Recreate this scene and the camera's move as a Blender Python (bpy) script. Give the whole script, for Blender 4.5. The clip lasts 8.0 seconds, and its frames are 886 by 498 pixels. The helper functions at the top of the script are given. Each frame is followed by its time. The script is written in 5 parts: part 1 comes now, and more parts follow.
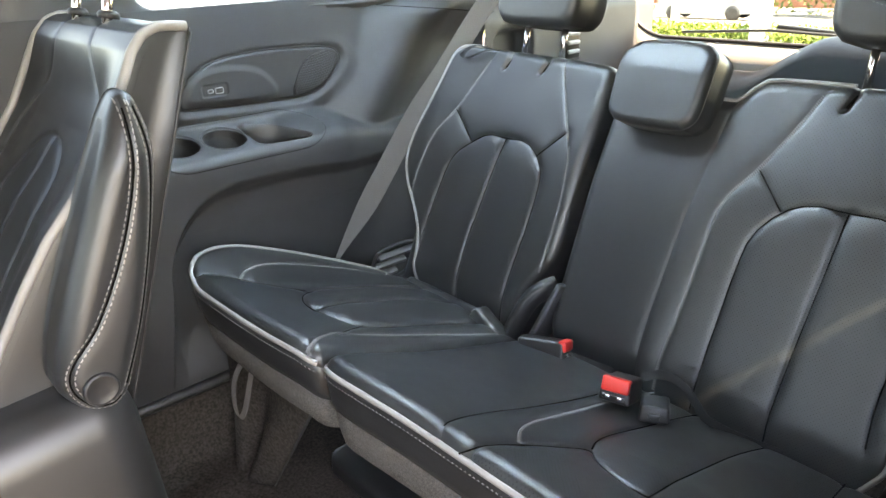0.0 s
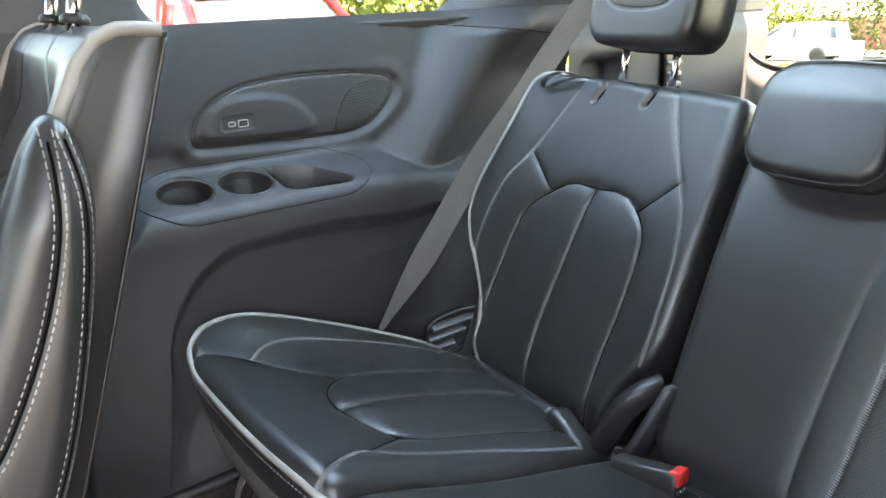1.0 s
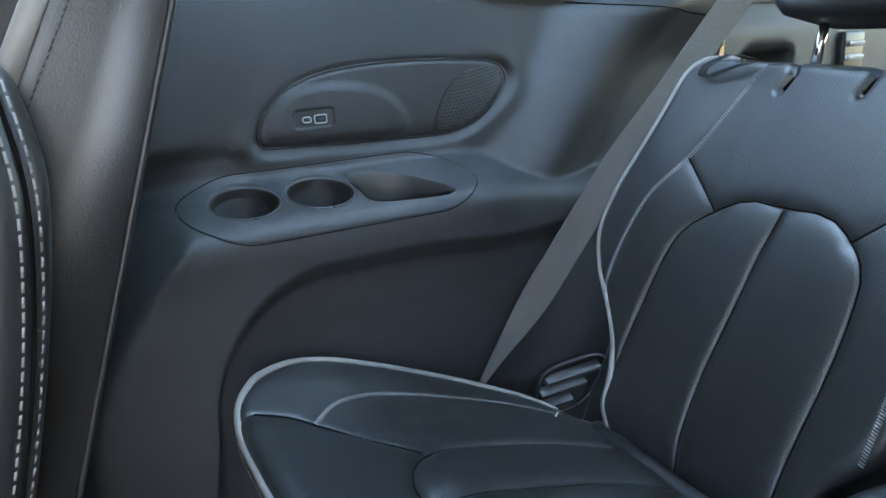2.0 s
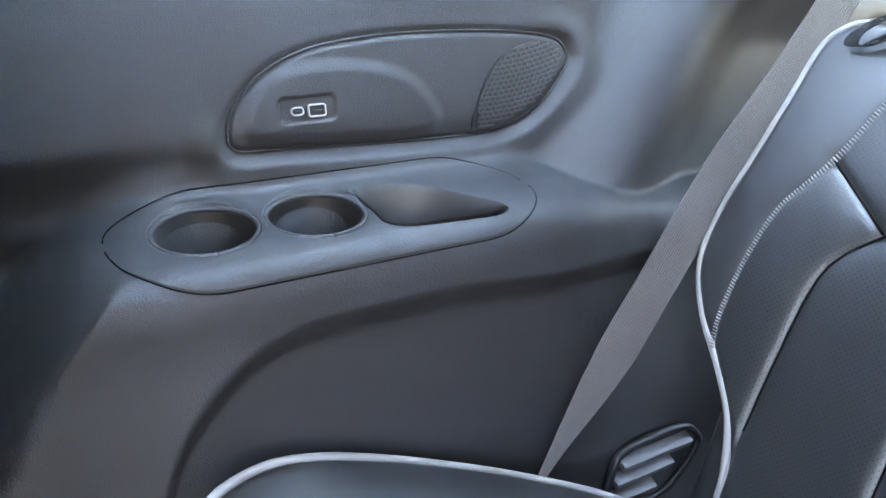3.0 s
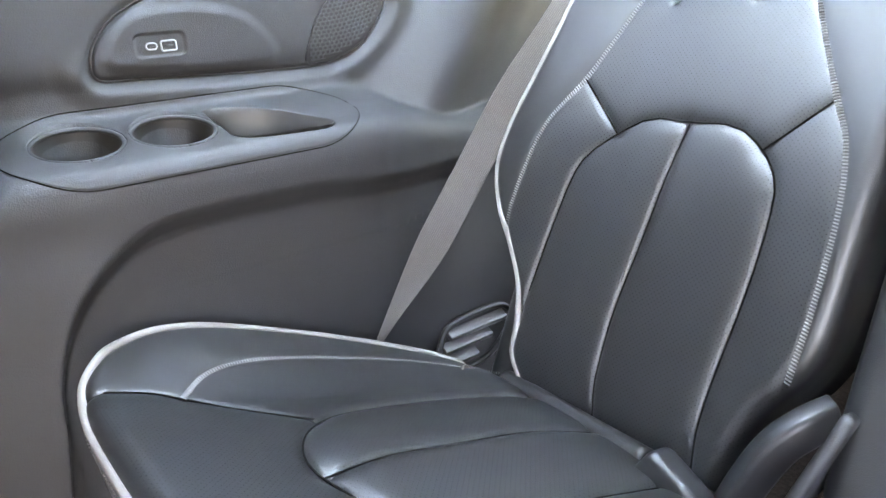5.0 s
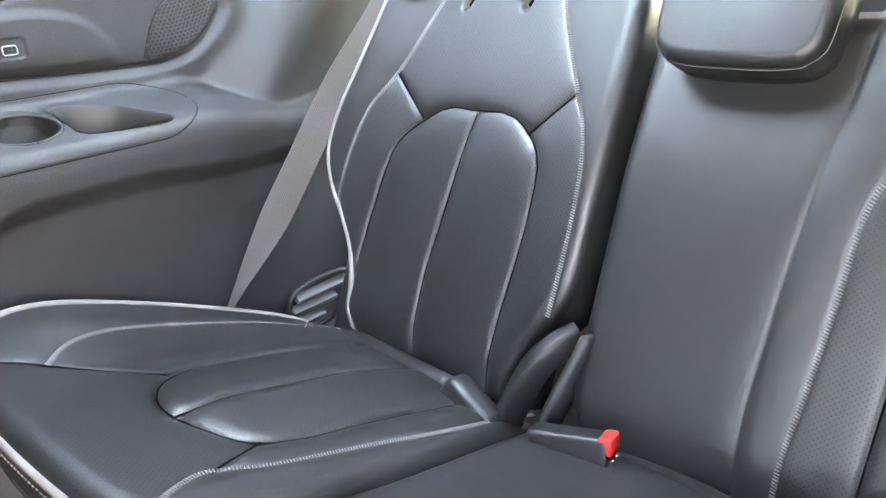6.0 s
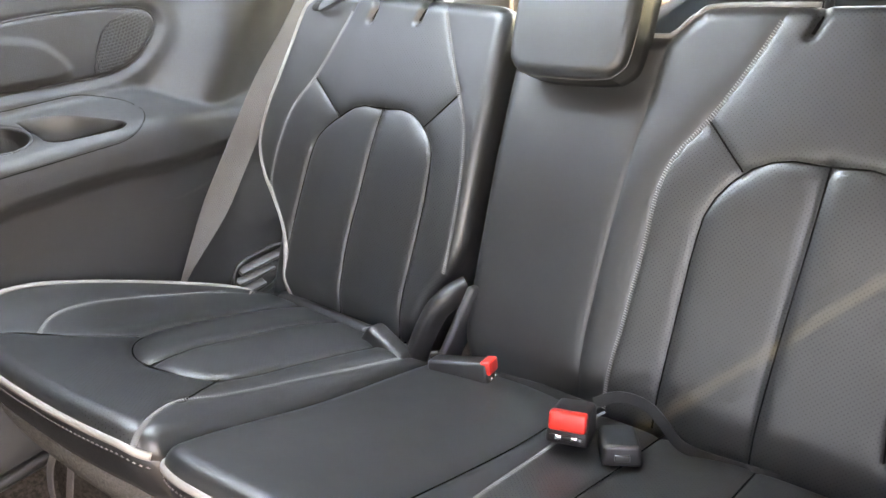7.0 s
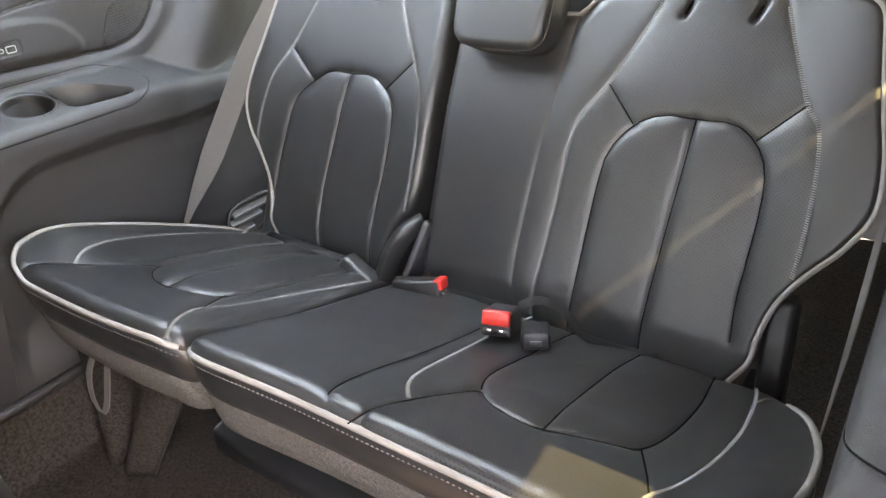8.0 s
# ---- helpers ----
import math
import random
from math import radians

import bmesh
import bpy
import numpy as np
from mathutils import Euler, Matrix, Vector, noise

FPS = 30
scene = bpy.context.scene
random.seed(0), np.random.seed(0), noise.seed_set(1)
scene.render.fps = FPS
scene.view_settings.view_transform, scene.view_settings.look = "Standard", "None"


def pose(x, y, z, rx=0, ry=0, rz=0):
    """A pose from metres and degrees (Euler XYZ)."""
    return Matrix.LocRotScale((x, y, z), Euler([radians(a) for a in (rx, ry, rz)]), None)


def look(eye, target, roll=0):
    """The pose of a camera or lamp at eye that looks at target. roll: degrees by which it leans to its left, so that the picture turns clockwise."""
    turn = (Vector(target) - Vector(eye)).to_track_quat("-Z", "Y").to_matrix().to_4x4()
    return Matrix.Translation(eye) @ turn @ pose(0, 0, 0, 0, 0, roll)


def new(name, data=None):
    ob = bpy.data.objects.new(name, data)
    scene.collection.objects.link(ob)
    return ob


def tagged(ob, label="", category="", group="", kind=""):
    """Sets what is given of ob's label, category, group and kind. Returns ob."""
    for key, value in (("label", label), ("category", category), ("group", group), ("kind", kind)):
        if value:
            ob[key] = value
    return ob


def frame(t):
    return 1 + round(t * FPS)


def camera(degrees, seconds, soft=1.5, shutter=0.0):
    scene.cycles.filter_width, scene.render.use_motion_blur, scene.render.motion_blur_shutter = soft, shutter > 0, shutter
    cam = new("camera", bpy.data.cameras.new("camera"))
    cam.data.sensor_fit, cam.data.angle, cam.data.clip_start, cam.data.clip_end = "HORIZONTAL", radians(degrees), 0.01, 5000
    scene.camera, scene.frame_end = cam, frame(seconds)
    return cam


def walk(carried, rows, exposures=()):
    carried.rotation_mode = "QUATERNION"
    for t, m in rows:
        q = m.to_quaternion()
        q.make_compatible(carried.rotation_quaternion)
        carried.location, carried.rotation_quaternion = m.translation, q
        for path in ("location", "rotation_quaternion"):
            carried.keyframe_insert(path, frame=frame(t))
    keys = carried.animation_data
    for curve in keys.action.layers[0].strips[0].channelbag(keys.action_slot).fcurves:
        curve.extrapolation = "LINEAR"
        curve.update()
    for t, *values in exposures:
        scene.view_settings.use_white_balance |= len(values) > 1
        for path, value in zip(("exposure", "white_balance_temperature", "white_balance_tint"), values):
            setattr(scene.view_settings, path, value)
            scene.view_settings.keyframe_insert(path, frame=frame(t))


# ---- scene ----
cam = camera(63.6, 8.0)
PATH = [
    (0, (0.617, 0.095, 0.902), (-0.776, 1.307, 0.133), -2.2),
    (0.5, (0.506, 0.208, 0.853), (-0.963, 1.373, 0.158), -2.0),
    (1, (0.401, 0.278, 0.846), (-1.135, 1.373, 0.184), -2.4),
    (1.5, (0.297, 0.347, 0.805), (-1.32, 1.351, 0.192), -3.1),
    (2, (0.186, 0.381, 0.777), (-1.501, 1.278, 0.187), -3.1),
    (2.2, (0.146, 0.415, 0.77), (-1.574, 1.258, 0.196), -3.0),
    (3.3, (-0.08, 0.472, 0.714), (-1.785, 1.379, 0.195), -4.0),
    (3.5, (-0.078, 0.47, 0.718), (-1.771, 1.396, 0.192), -3.9),
    (4, (-0.043, 0.483, 0.701), (-1.699, 1.449, 0.132), -4.0),
    (4.5, (0.044, 0.482, 0.703), (-1.554, 1.509, 0.077), -3.8),
    (4.7, (0.077, 0.459, 0.698), (-1.493, 1.524, 0.064), -3.9),
    (5.8, (0.239, 0.395, 0.749), (-1.083, 1.694, -0.002), -3.7),
    (6, (0.268, 0.387, 0.754), (-1.006, 1.726, -0.012), -3.5),
    (6.5, (0.345, 0.332, 0.784), (-0.848, 1.731, -0.004), -3.9),
    (7, (0.424, 0.278, 0.833), (-0.708, 1.689, -0.021), -4.4),
    (7.5, (0.502, 0.213, 0.871), (-0.579, 1.621, -0.05), -4.7),
    (8, (0.578, 0.137, 0.904), (-0.483, 1.526, -0.067), -4.8),
]
EXPOSURES = [(0, 4.62, 9300, 18), (1, 4.43, 8550, 15), (1.5, 3.95, 7500, 10), (2, 3.92, 7100, 13), (3.5, 5.2, 7850, 25), (4, 5.2, 8150, 25), (4.5, 5.36, 8700, 25), (6, 5.38, 9300, 23), (6.5, 5.33, 9800, 25), (7, 5.2, 10800, 26), (7.5, 5.07, 11300, 26), (8, 4.99, 10800, 26)]
walk(cam, [(t, look(eye, target, roll)) for t, eye, target, roll in PATH], EXPOSURES)

# ---------------------------------------------------------------- light
SUN_AZ, SUN_EL = 88.0, 60.0        # degrees from +y towards +x, and above the horizon
world = bpy.data.worlds.new("sky")
scene.world = world
world.use_nodes = True
wn = world.node_tree
sky = wn.nodes.new("ShaderNodeTexSky")
sky.sky_type, sky.sun_disc = "NISHITA", False
sky.sun_elevation, sky.sun_rotation = radians(SUN_EL), radians(SUN_AZ)
wn.links.new(sky.outputs[0], wn.nodes["Background"].inputs[0])
wn.nodes["Background"].inputs[1].default_value = 0.15
sun = new("sun", bpy.data.lights.new("sun", "SUN"))
sun.data.energy, sun.data.angle, sun.data.color = 4.0, radians(0.5), (1.0, 0.95, 0.86)
sd = Vector((math.sin(radians(SUN_AZ)) * math.cos(radians(SUN_EL)), math.cos(radians(SUN_AZ)) * math.cos(radians(SUN_EL)), math.sin(radians(SUN_EL))))
sun.matrix_world = look(sd * 20, (0, 0, 0))


# ---------------------------------------------------------------- materials
def material(name, color, rough=0.5, metal=0.0, spec=0.5):
    m = bpy.data.materials.new(name)
    m.use_nodes = True
    b = m.node_tree.nodes["Principled BSDF"]
    b.inputs["Base Color"].default_value = (*color, 1)
    b.inputs["Roughness"].default_value = rough
    b.inputs["Metallic"].default_value = metal
    b.inputs["Specular IOR Level"].default_value = spec
    return m


def node(m, kind, **sets):
    n = m.node_tree.nodes.new(kind)
    for key, value in sets.items():
        n.inputs[key].default_value = value
    return n


def wire(m, a, b):
    m.node_tree.links.new(a, b)


def maths(m, op, a, b=None):
    n = m.node_tree.nodes.new("ShaderNodeMath")
    n.operation = op
    for i, v in enumerate((a, b)):
        if v is None:
            continue
        if isinstance(v, (int, float)):
            n.inputs[i].default_value = v
        else:
            wire(m, v, n.inputs[i])
    return n.outputs[0]


def ramp(m, fac, a, b, lo=0.35, hi=0.65):
    r = m.node_tree.nodes.new("ShaderNodeValToRGB")
    r.color_ramp.elements[0].position, r.color_ramp.elements[1].position = lo, hi
    r.color_ramp.elements[0].color, r.color_ramp.elements[1].color = (*a, 1), (*b, 1)
    wire(m, fac, r.inputs[0])
    return r.outputs[0]


def grain(m, coord, scale, detail=4.0):
    n = node(m, "ShaderNodeTexNoise", Scale=scale, Detail=detail)
    wire(m, coord, n.inputs["Vector"])
    return n.outputs["Fac"]


def textured(name, dark, light, rough=(0.4, 0.6), big=6.0, fine=600.0, bump=0.15, dist=0.0004, metal=0.0, spec=0.5, cells=False):
    """A surface with slow variation of tone and gloss, and a fine relief."""
    m = material(name, dark, rough[0], metal, spec)
    b = m.node_tree.nodes["Principled BSDF"]
    tc = m.node_tree.nodes.new("ShaderNodeTexCoord").outputs["Object"]
    slow = grain(m, tc, big)
    wire(m, ramp(m, slow, dark, light), b.inputs["Base Color"])
    mr = node(m, "ShaderNodeMapRange", **{"To Min": rough[0], "To Max": rough[1]})
    wire(m, grain(m, tc, big * 7), mr.inputs["Value"])
    wire(m, mr.outputs[0], b.inputs["Roughness"])
    if cells:
        v = node(m, "ShaderNodeTexVoronoi", Scale=fine)
        wire(m, tc, v.inputs["Vector"])
        relief = v.outputs["Distance"]
    else:
        relief = grain(m, tc, fine, 3.0)
    bp = node(m, "ShaderNodeBump", Strength=bump, Distance=dist)
    wire(m, relief, bp.inputs["Height"])
    wire(m, bp.outputs[0], b.inputs["Normal"])
    return m


def leather(name, dark, light, rough=(0.36, 0.5), pitch=0.0055, hole=0.00042):
    """Grained leather; where the point attribute perf is 1 it is pierced with a staggered grid of small holes."""
    m = material(name, dark, rough[0])
    b = m.node_tree.nodes["Principled BSDF"]
    tc = m.node_tree.nodes.new("ShaderNodeTexCoord").outputs["Object"]
    flat = m.node_tree.nodes.new("ShaderNodeAttribute")
    flat.attribute_name = "flat"
    perf = m.node_tree.nodes.new("ShaderNodeAttribute")
    perf.attribute_name = "perf"
    sep = m.node_tree.nodes.new("ShaderNodeSeparateXYZ")
    wire(m, flat.outputs["Vector"], sep.inputs[0])
    best = None
    for off in (0.0, 0.5):
        d2 = None
        for k in (0, 1):
            f = maths(m, "FRACT", maths(m, "ADD", maths(m, "DIVIDE", sep.outputs[k], pitch), 100.0 + off))
            c = maths(m, "SUBTRACT", f, 0.5)
            sq = maths(m, "MULTIPLY", c, c)
            d2 = sq if d2 is None else maths(m, "ADD", d2, sq)
        best = d2 if best is None else maths(m, "MINIMUM", best, d2)
    dist = maths(m, "MULTIPLY", maths(m, "SQRT", best), pitch)
    mr = node(m, "ShaderNodeMapRange", **{"From Min": hole * 0.6, "From Max": hole * 1.4, "To Min": 1.0, "To Max": 0.0})
    wire(m, dist, mr.inputs["Value"])
    pit = maths(m, "MULTIPLY", mr.outputs[0], perf.outputs["Fac"])
    slow = ramp(m, grain(m, tc, 5.0), dark, light)
    mix = m.node_tree.nodes.new("ShaderNodeMix")
    mix.data_type = "RGBA"
    wire(m, pit, mix.inputs[0])
    wire(m, slow, mix.inputs[6])
    mix.inputs[7].default_value = (0.006, 0.006, 0.006, 1)
    wire(m, mix.outputs[2], b.inputs["Base Color"])
    wire(m, maths(m, "SUBTRACT", 0.66, maths(m, "MULTIPLY", pit, 0.6)), b.inputs["Specular IOR Level"])
    rr = node(m, "ShaderNodeMapRange", **{"To Min": rough[0], "To Max": rough[1]})
    wire(m, grain(m, tc, 30.0), rr.inputs["Value"])
    wire(m, rr.outputs[0], b.inputs["Roughness"])
    v = node(m, "ShaderNodeTexVoronoi", Scale=900.0)
    wire(m, tc, v.inputs["Vector"])
    wrinkle = maths(m, "MULTIPLY", grain(m, tc, 45.0, 5.0), 0.8)
    h = maths(m, "SUBTRACT", maths(m, "ADD", v.outputs["Distance"], wrinkle), maths(m, "MULTIPLY", pit, 2.5))
    bp = node(m, "ShaderNodeBump", Strength=0.16, Distance=0.0005)
    wire(m, h, bp.inputs["Height"])
    wire(m, bp.outputs[0], b.inputs["Normal"])
    return m


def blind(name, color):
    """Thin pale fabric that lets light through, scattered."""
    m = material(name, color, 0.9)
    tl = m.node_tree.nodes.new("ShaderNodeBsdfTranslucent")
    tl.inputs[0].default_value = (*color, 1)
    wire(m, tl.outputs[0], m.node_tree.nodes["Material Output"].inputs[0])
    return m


def webbing(name, color):
    m = material(name, color, 0.6)
    b = m.node_tree.nodes["Principled BSDF"]
    flat = m.node_tree.nodes.new("ShaderNodeAttribute")
    flat.attribute_name = "flat"
    w = node(m, "ShaderNodeTexWave", Scale=110.0, Distortion=0.3)
    w.bands_direction = "X"
    wire(m, flat.outputs["Vector"], w.inputs["Vector"])
    w2 = node(m, "ShaderNodeTexWave", Scale=260.0, Distortion=0.4)
    w2.bands_direction = "Y"
    wire(m, flat.outputs["Vector"], w2.inputs["Vector"])
    h = maths(m, "MULTIPLY", w.outputs["Fac"], w2.outputs["Fac"])
    wire(m, ramp(m, h, tuple(c * 0.7 for c in color), tuple(c * 1.25 for c in color), 0.1, 0.8), b.inputs["Base Color"])
    bp = node(m, "ShaderNodeBump", Strength=0.9, Distance=0.0012)
    wire(m, h, bp.inputs["Height"])
    wire(m, bp.outputs[0], b.inputs["Normal"])
    return m


def glazing(name, tint):
    m = bpy.data.materials.new(name)
    m.use_nodes = True
    nt = m.node_tree
    nt.nodes.remove(nt.nodes["Principled BSDF"])
    tr = nt.nodes.new("ShaderNodeBsdfTransparent")
    tr.inputs[0].default_value = (*tint, 1)
    gl = nt.nodes.new("ShaderNodeBsdfGlossy")
    gl.inputs["Roughness"].default_value = 0.02
    lw = nt.nodes.new("ShaderNodeLayerWeight")
    lw.inputs[0].default_value = 0.5
    gloss = maths(m, "ADD", 0.04, maths(m, "MULTIPLY", maths(m, "POWER", lw.outputs["Facing"], 4.0), 0.8))
    mx = nt.nodes.new("ShaderNodeMixShader")
    wire(m, gloss, mx.inputs[0])
    wire(m, tr.outputs[0], mx.inputs[1])
    wire(m, gl.outputs[0], mx.inputs[2])
    wire(m, mx.outputs[0], nt.nodes["Material Output"].inputs[0])
    return m


LEATHER = leather("black_leather", (0.0118, 0.0122, 0.0128), (0.0172, 0.0177, 0.0184), (0.35, 0.46))
PIPING = textured("pale_piping", (0.18, 0.166, 0.154), (0.225, 0.21, 0.195), (0.5, 0.62), 20, 900, 0.2, 0.0003)
THREAD = textured("grey_thread", (0.13, 0.127, 0.123), (0.18, 0.176, 0.17), (0.6, 0.7), 80, 2500, 0.3, 0.0002)
# near-black and dull: puts the shade of narrow gaps into the colour
CREASE_SHADE = material("crease_shade", (0.004, 0.004, 0.004), 0.95, 0.0, 0.05)
# trim plastic darkened for the shade inside the cup wells and the bin
SHADED_WELL = textured("shaded_well_plastic", (0.016, 0.0155, 0.0155), (0.021, 0.0205, 0.0205), (0.42, 0.52), 30, 900, 0.15, 0.0002, spec=0.45)
DARK_THREAD = textured("dark_thread", (0.015, 0.015, 0.016), (0.025, 0.025, 0.025), (0.6, 0.7), 80, 2500, 0.3, 0.0002)
TRIM = textured("grained_trim_plastic", (0.0228, 0.0237, 0.0255), (0.028, 0.029, 0.031), (0.50, 0.62), 4, 750, 0.35, 0.0005, spec=0.4, cells=True)
TRIM_UPPER = textured("upper_trim_plastic", (0.039, 0.041, 0.044), (0.047, 0.049, 0.052), (0.50, 0.60), 4, 750, 0.3, 0.0004, cells=True)
PLASTIC = textured("black_plastic", (0.011, 0.011, 0.012), (0.016, 0.016, 0.017), (0.38, 0.5), 12, 900, 0.2, 0.0003, cells=True)
GLOSS_PLASTIC = textured("satin_black_plastic", (0.012, 0.012, 0.013), (0.02, 0.02, 0.02), (0.25, 0.35), 12, 700, 0.08, 0.0002)
CARPET = textured("dark_carpet", (0.020, 0.0172, 0.0152), (0.055, 0.047, 0.041), (0.9, 1.0), 190, 700, 1.0, 0.003, spec=0.1)
FELT = textured("grey_felt_carpet", (0.042, 0.039, 0.036), (0.115, 0.108, 0.10), (0.9, 1.0), 420, 900, 1.0, 0.002, spec=0.1)
HEADLINER = textured("grey_headliner", (0.50, 0.49, 0.48), (0.56, 0.55, 0.535), (0.9, 1.0), 8, 900, 0.4, 0.0006, spec=0.2)
# paler than the other trim: sunlight on the tailgate is put into the colour
SUNLIT_HATCH = textured("sunlit_tailgate_plastic", (0.22, 0.212, 0.195), (0.27, 0.26, 0.24), (0.50, 0.60), 4, 750, 0.3, 0.0004, cells=True)
BELT = webbing("belt_webbing", (0.125, 0.112, 0.106))
DARK_BELT = webbing("black_webbing", (0.016, 0.016, 0.017))
CHROME = textured("chromed_steel", (0.75, 0.76, 0.78), (0.82, 0.83, 0.84), (0.08, 0.16), 20, 500, 0.02, 0.0001, metal=1.0)
RED = textured("red_plastic", (0.55, 0.02, 0.015), (0.65, 0.03, 0.02), (0.3, 0.4), 30, 800, 0.05, 0.0002)
SLAT = textured("pale_grey_plastic", (0.075, 0.078, 0.081), (0.095, 0.098, 0.101), (0.4, 0.5), 12, 900, 0.1, 0.0002)
WHITE = textured("white_print", (0.32, 0.32, 0.32), (0.4, 0.4, 0.4), (0.4, 0.5), 40, 800, 0.05, 0.0001)
# bluish cloth of the added roof blind, which serves as fill light
FILL_BLIND = blind("fill_light_blind", (0.56, 0.72, 0.86))
GLASS = glazing("privacy_glass", (0.47, 0.50, 0.40))
SHADE_GLASS = glazing("shade_side_glass", (0.74, 0.76, 0.74))
REAR_GLASS = glazing("rear_privacy_glass", (0.90, 0.92, 0.86))
CLEAR_GLASS = glazing("windscreen_glass", (0.93, 0.95, 0.94))


# ---------------------------------------------------------------- mesh helpers
def sstep(a, b, x):
    t = np.clip((np.asarray(x, float) - a) / (b - a), 0, 1)
    return t * t * (3 - 2 * t)


def spline(points, per=12, closed=False):
    """A smooth curve through the points."""
    p = np.array(points, float)
    n = len(p)
    out = []
    last = n if closed else n - 1
    for i in range(last):
        if closed:
            a, b, c, d = p[(i - 1) % n], p[i], p[(i + 1) % n], p[(i + 2) % n]
        else:
            a, b, c, d = p[max(i - 1, 0)], p[i], p[i + 1], p[min(i + 2, n - 1)]
        for t in np.arange(per) / per:
            out.append(0.5 * (2 * b + (c - a) * t + (2 * a - 5 * b + 4 * c - d) * t * t + (3 * b - a - 3 * c + d) * t ** 3))
    if not closed:
        out.append(p[-1])
    return np.array(out)


def respace(curve, n, ease=0.0):
    """n points along a curve, evenly spaced, or with ease drawn towards its ends."""
    c = np.array(curve, float)
    s = np.concatenate([[0], np.cumsum(np.linalg.norm(np.diff(c, axis=0), axis=1))])
    q = np.linspace(0, 1, n)
    q = (1 - ease) * q + ease * (1 - np.cos(np.pi * q)) / 2
    return np.stack([np.interp(q * s[-1], s, c[:, k]) for k in range(c.shape[1])], 1)


def soften(points, times=2):
    """A polyline with its corners cut, ends kept."""
    p = np.array(points, float)
    for _ in range(times):
        q = [p[0]]
        for a, b in zip(p[:-1], p[1:]):
            q += [0.75 * a + 0.25 * b, 0.25 * a + 0.75 * b]
        p = np.array(q + [p[-1]])
    return p


def away(p, line):
    """Distance of the points p to a polyline."""
    best = np.full(len(p), 1e9)
    for a, b in zip(line[:-1], line[1:]):
        ab = b - a
        l2 = float(ab @ ab)
        if l2 < 1e-14:
            continue
        t = np.clip(((p - a) @ ab) / l2, 0, 1)
        d = p - a - t[:, None] * ab
        best = np.minimum(best, np.einsum("ij,ij->i", d, d))
    return np.sqrt(best)


def inside(p, poly):
    x, y = p[:, 0], p[:, 1]
    hit = np.zeros(len(p), bool)
    for a, b in zip(poly, np.roll(poly, -1, axis=0)):
        cross = (a[1] > y) != (b[1] > y)
        with np.errstate(divide="ignore", invalid="ignore"):
            xi = (b[0] - a[0]) * (y - a[1]) / (b[1] - a[1]) + a[0]
        hit ^= cross & (x < xi)
    return hit


def as_mesh(name, verts, faces, smooth=True, flat=None, perf=None):
    me = bpy.data.meshes.new(name)
    me.from_pydata(np.asarray(verts, float).tolist(), [], [list(map(int, f)) for f in faces])
    if smooth:
        me.polygons.foreach_set("use_smooth", [True] * len(me.polygons))
    if flat is not None:
        me.attributes.new("flat", "FLOAT_VECTOR", "POINT").data.foreach_set("vector", np.asarray(flat, float).ravel())
    if perf is not None:
        me.attributes.new("perf", "FLOAT", "POINT").data.foreach_set("value", np.asarray(perf, float))
    me.update()
    return me


def part(name, mesh, mat, parent=None, label=""):
    """Links a mesh (or bmesh) as one object, under a thing or a part if given."""
    if isinstance(mesh, bmesh.types.BMesh):
        me = bpy.data.meshes.new(name)
        mesh.to_mesh(me)
        mesh.free()
        mesh = me
    if mat is not None and not mesh.materials:
        mesh.materials.append(mat)
    ob = new(name, mesh)
    if parent is not None:
        ob.parent = parent
        ob.matrix_parent_inverse = parent.matrix_world.inverted()
    if label:
        ob["label"] = label
    return ob


def thing(name, at, label, category, group="", kind=""):
    ob = new(name)
    ob.empty_display_size = 0.05
    ob.location = at
    ob.matrix_world = Matrix.Translation(at)
    return tagged(ob, label, category, group, kind)


def tube(line, r, seg=8, squash=1.0, up=None):
    """A round cord along a 3D polyline, closed at its ends."""
    p = np.array(line, float)
    t = np.gradient(p, axis=0)
    t /= np.linalg.norm(t, axis=1)[:, None] + 1e-12
    ref = np.array(up if up is not None else (0.13, 0.21, 0.97), float)
    verts, faces = [], []
    prev = None
    for i in range(len(p)):
        a = np.cross(t[i], ref) if prev is None else prev - (prev @ t[i]) * t[i]
        a /= np.linalg.norm(a) + 1e-12
        prev = a
        b = np.cross(t[i], a)
        for k in range(seg):
            w = 2 * math.pi * k / seg
            verts.append(p[i] + r * (math.cos(w) * a + squash * math.sin(w) * b))
    n = len(p)
    for i in range(n - 1):
        for k in range(seg):
            k2 = (k + 1) % seg
            faces.append((i * seg + k, i * seg + k2, (i + 1) * seg + k2, (i + 1) * seg + k))
    faces.append(tuple(range(seg))[::-1])
    faces.append(tuple((n - 1) * seg + k for k in range(seg)))
    return verts, faces


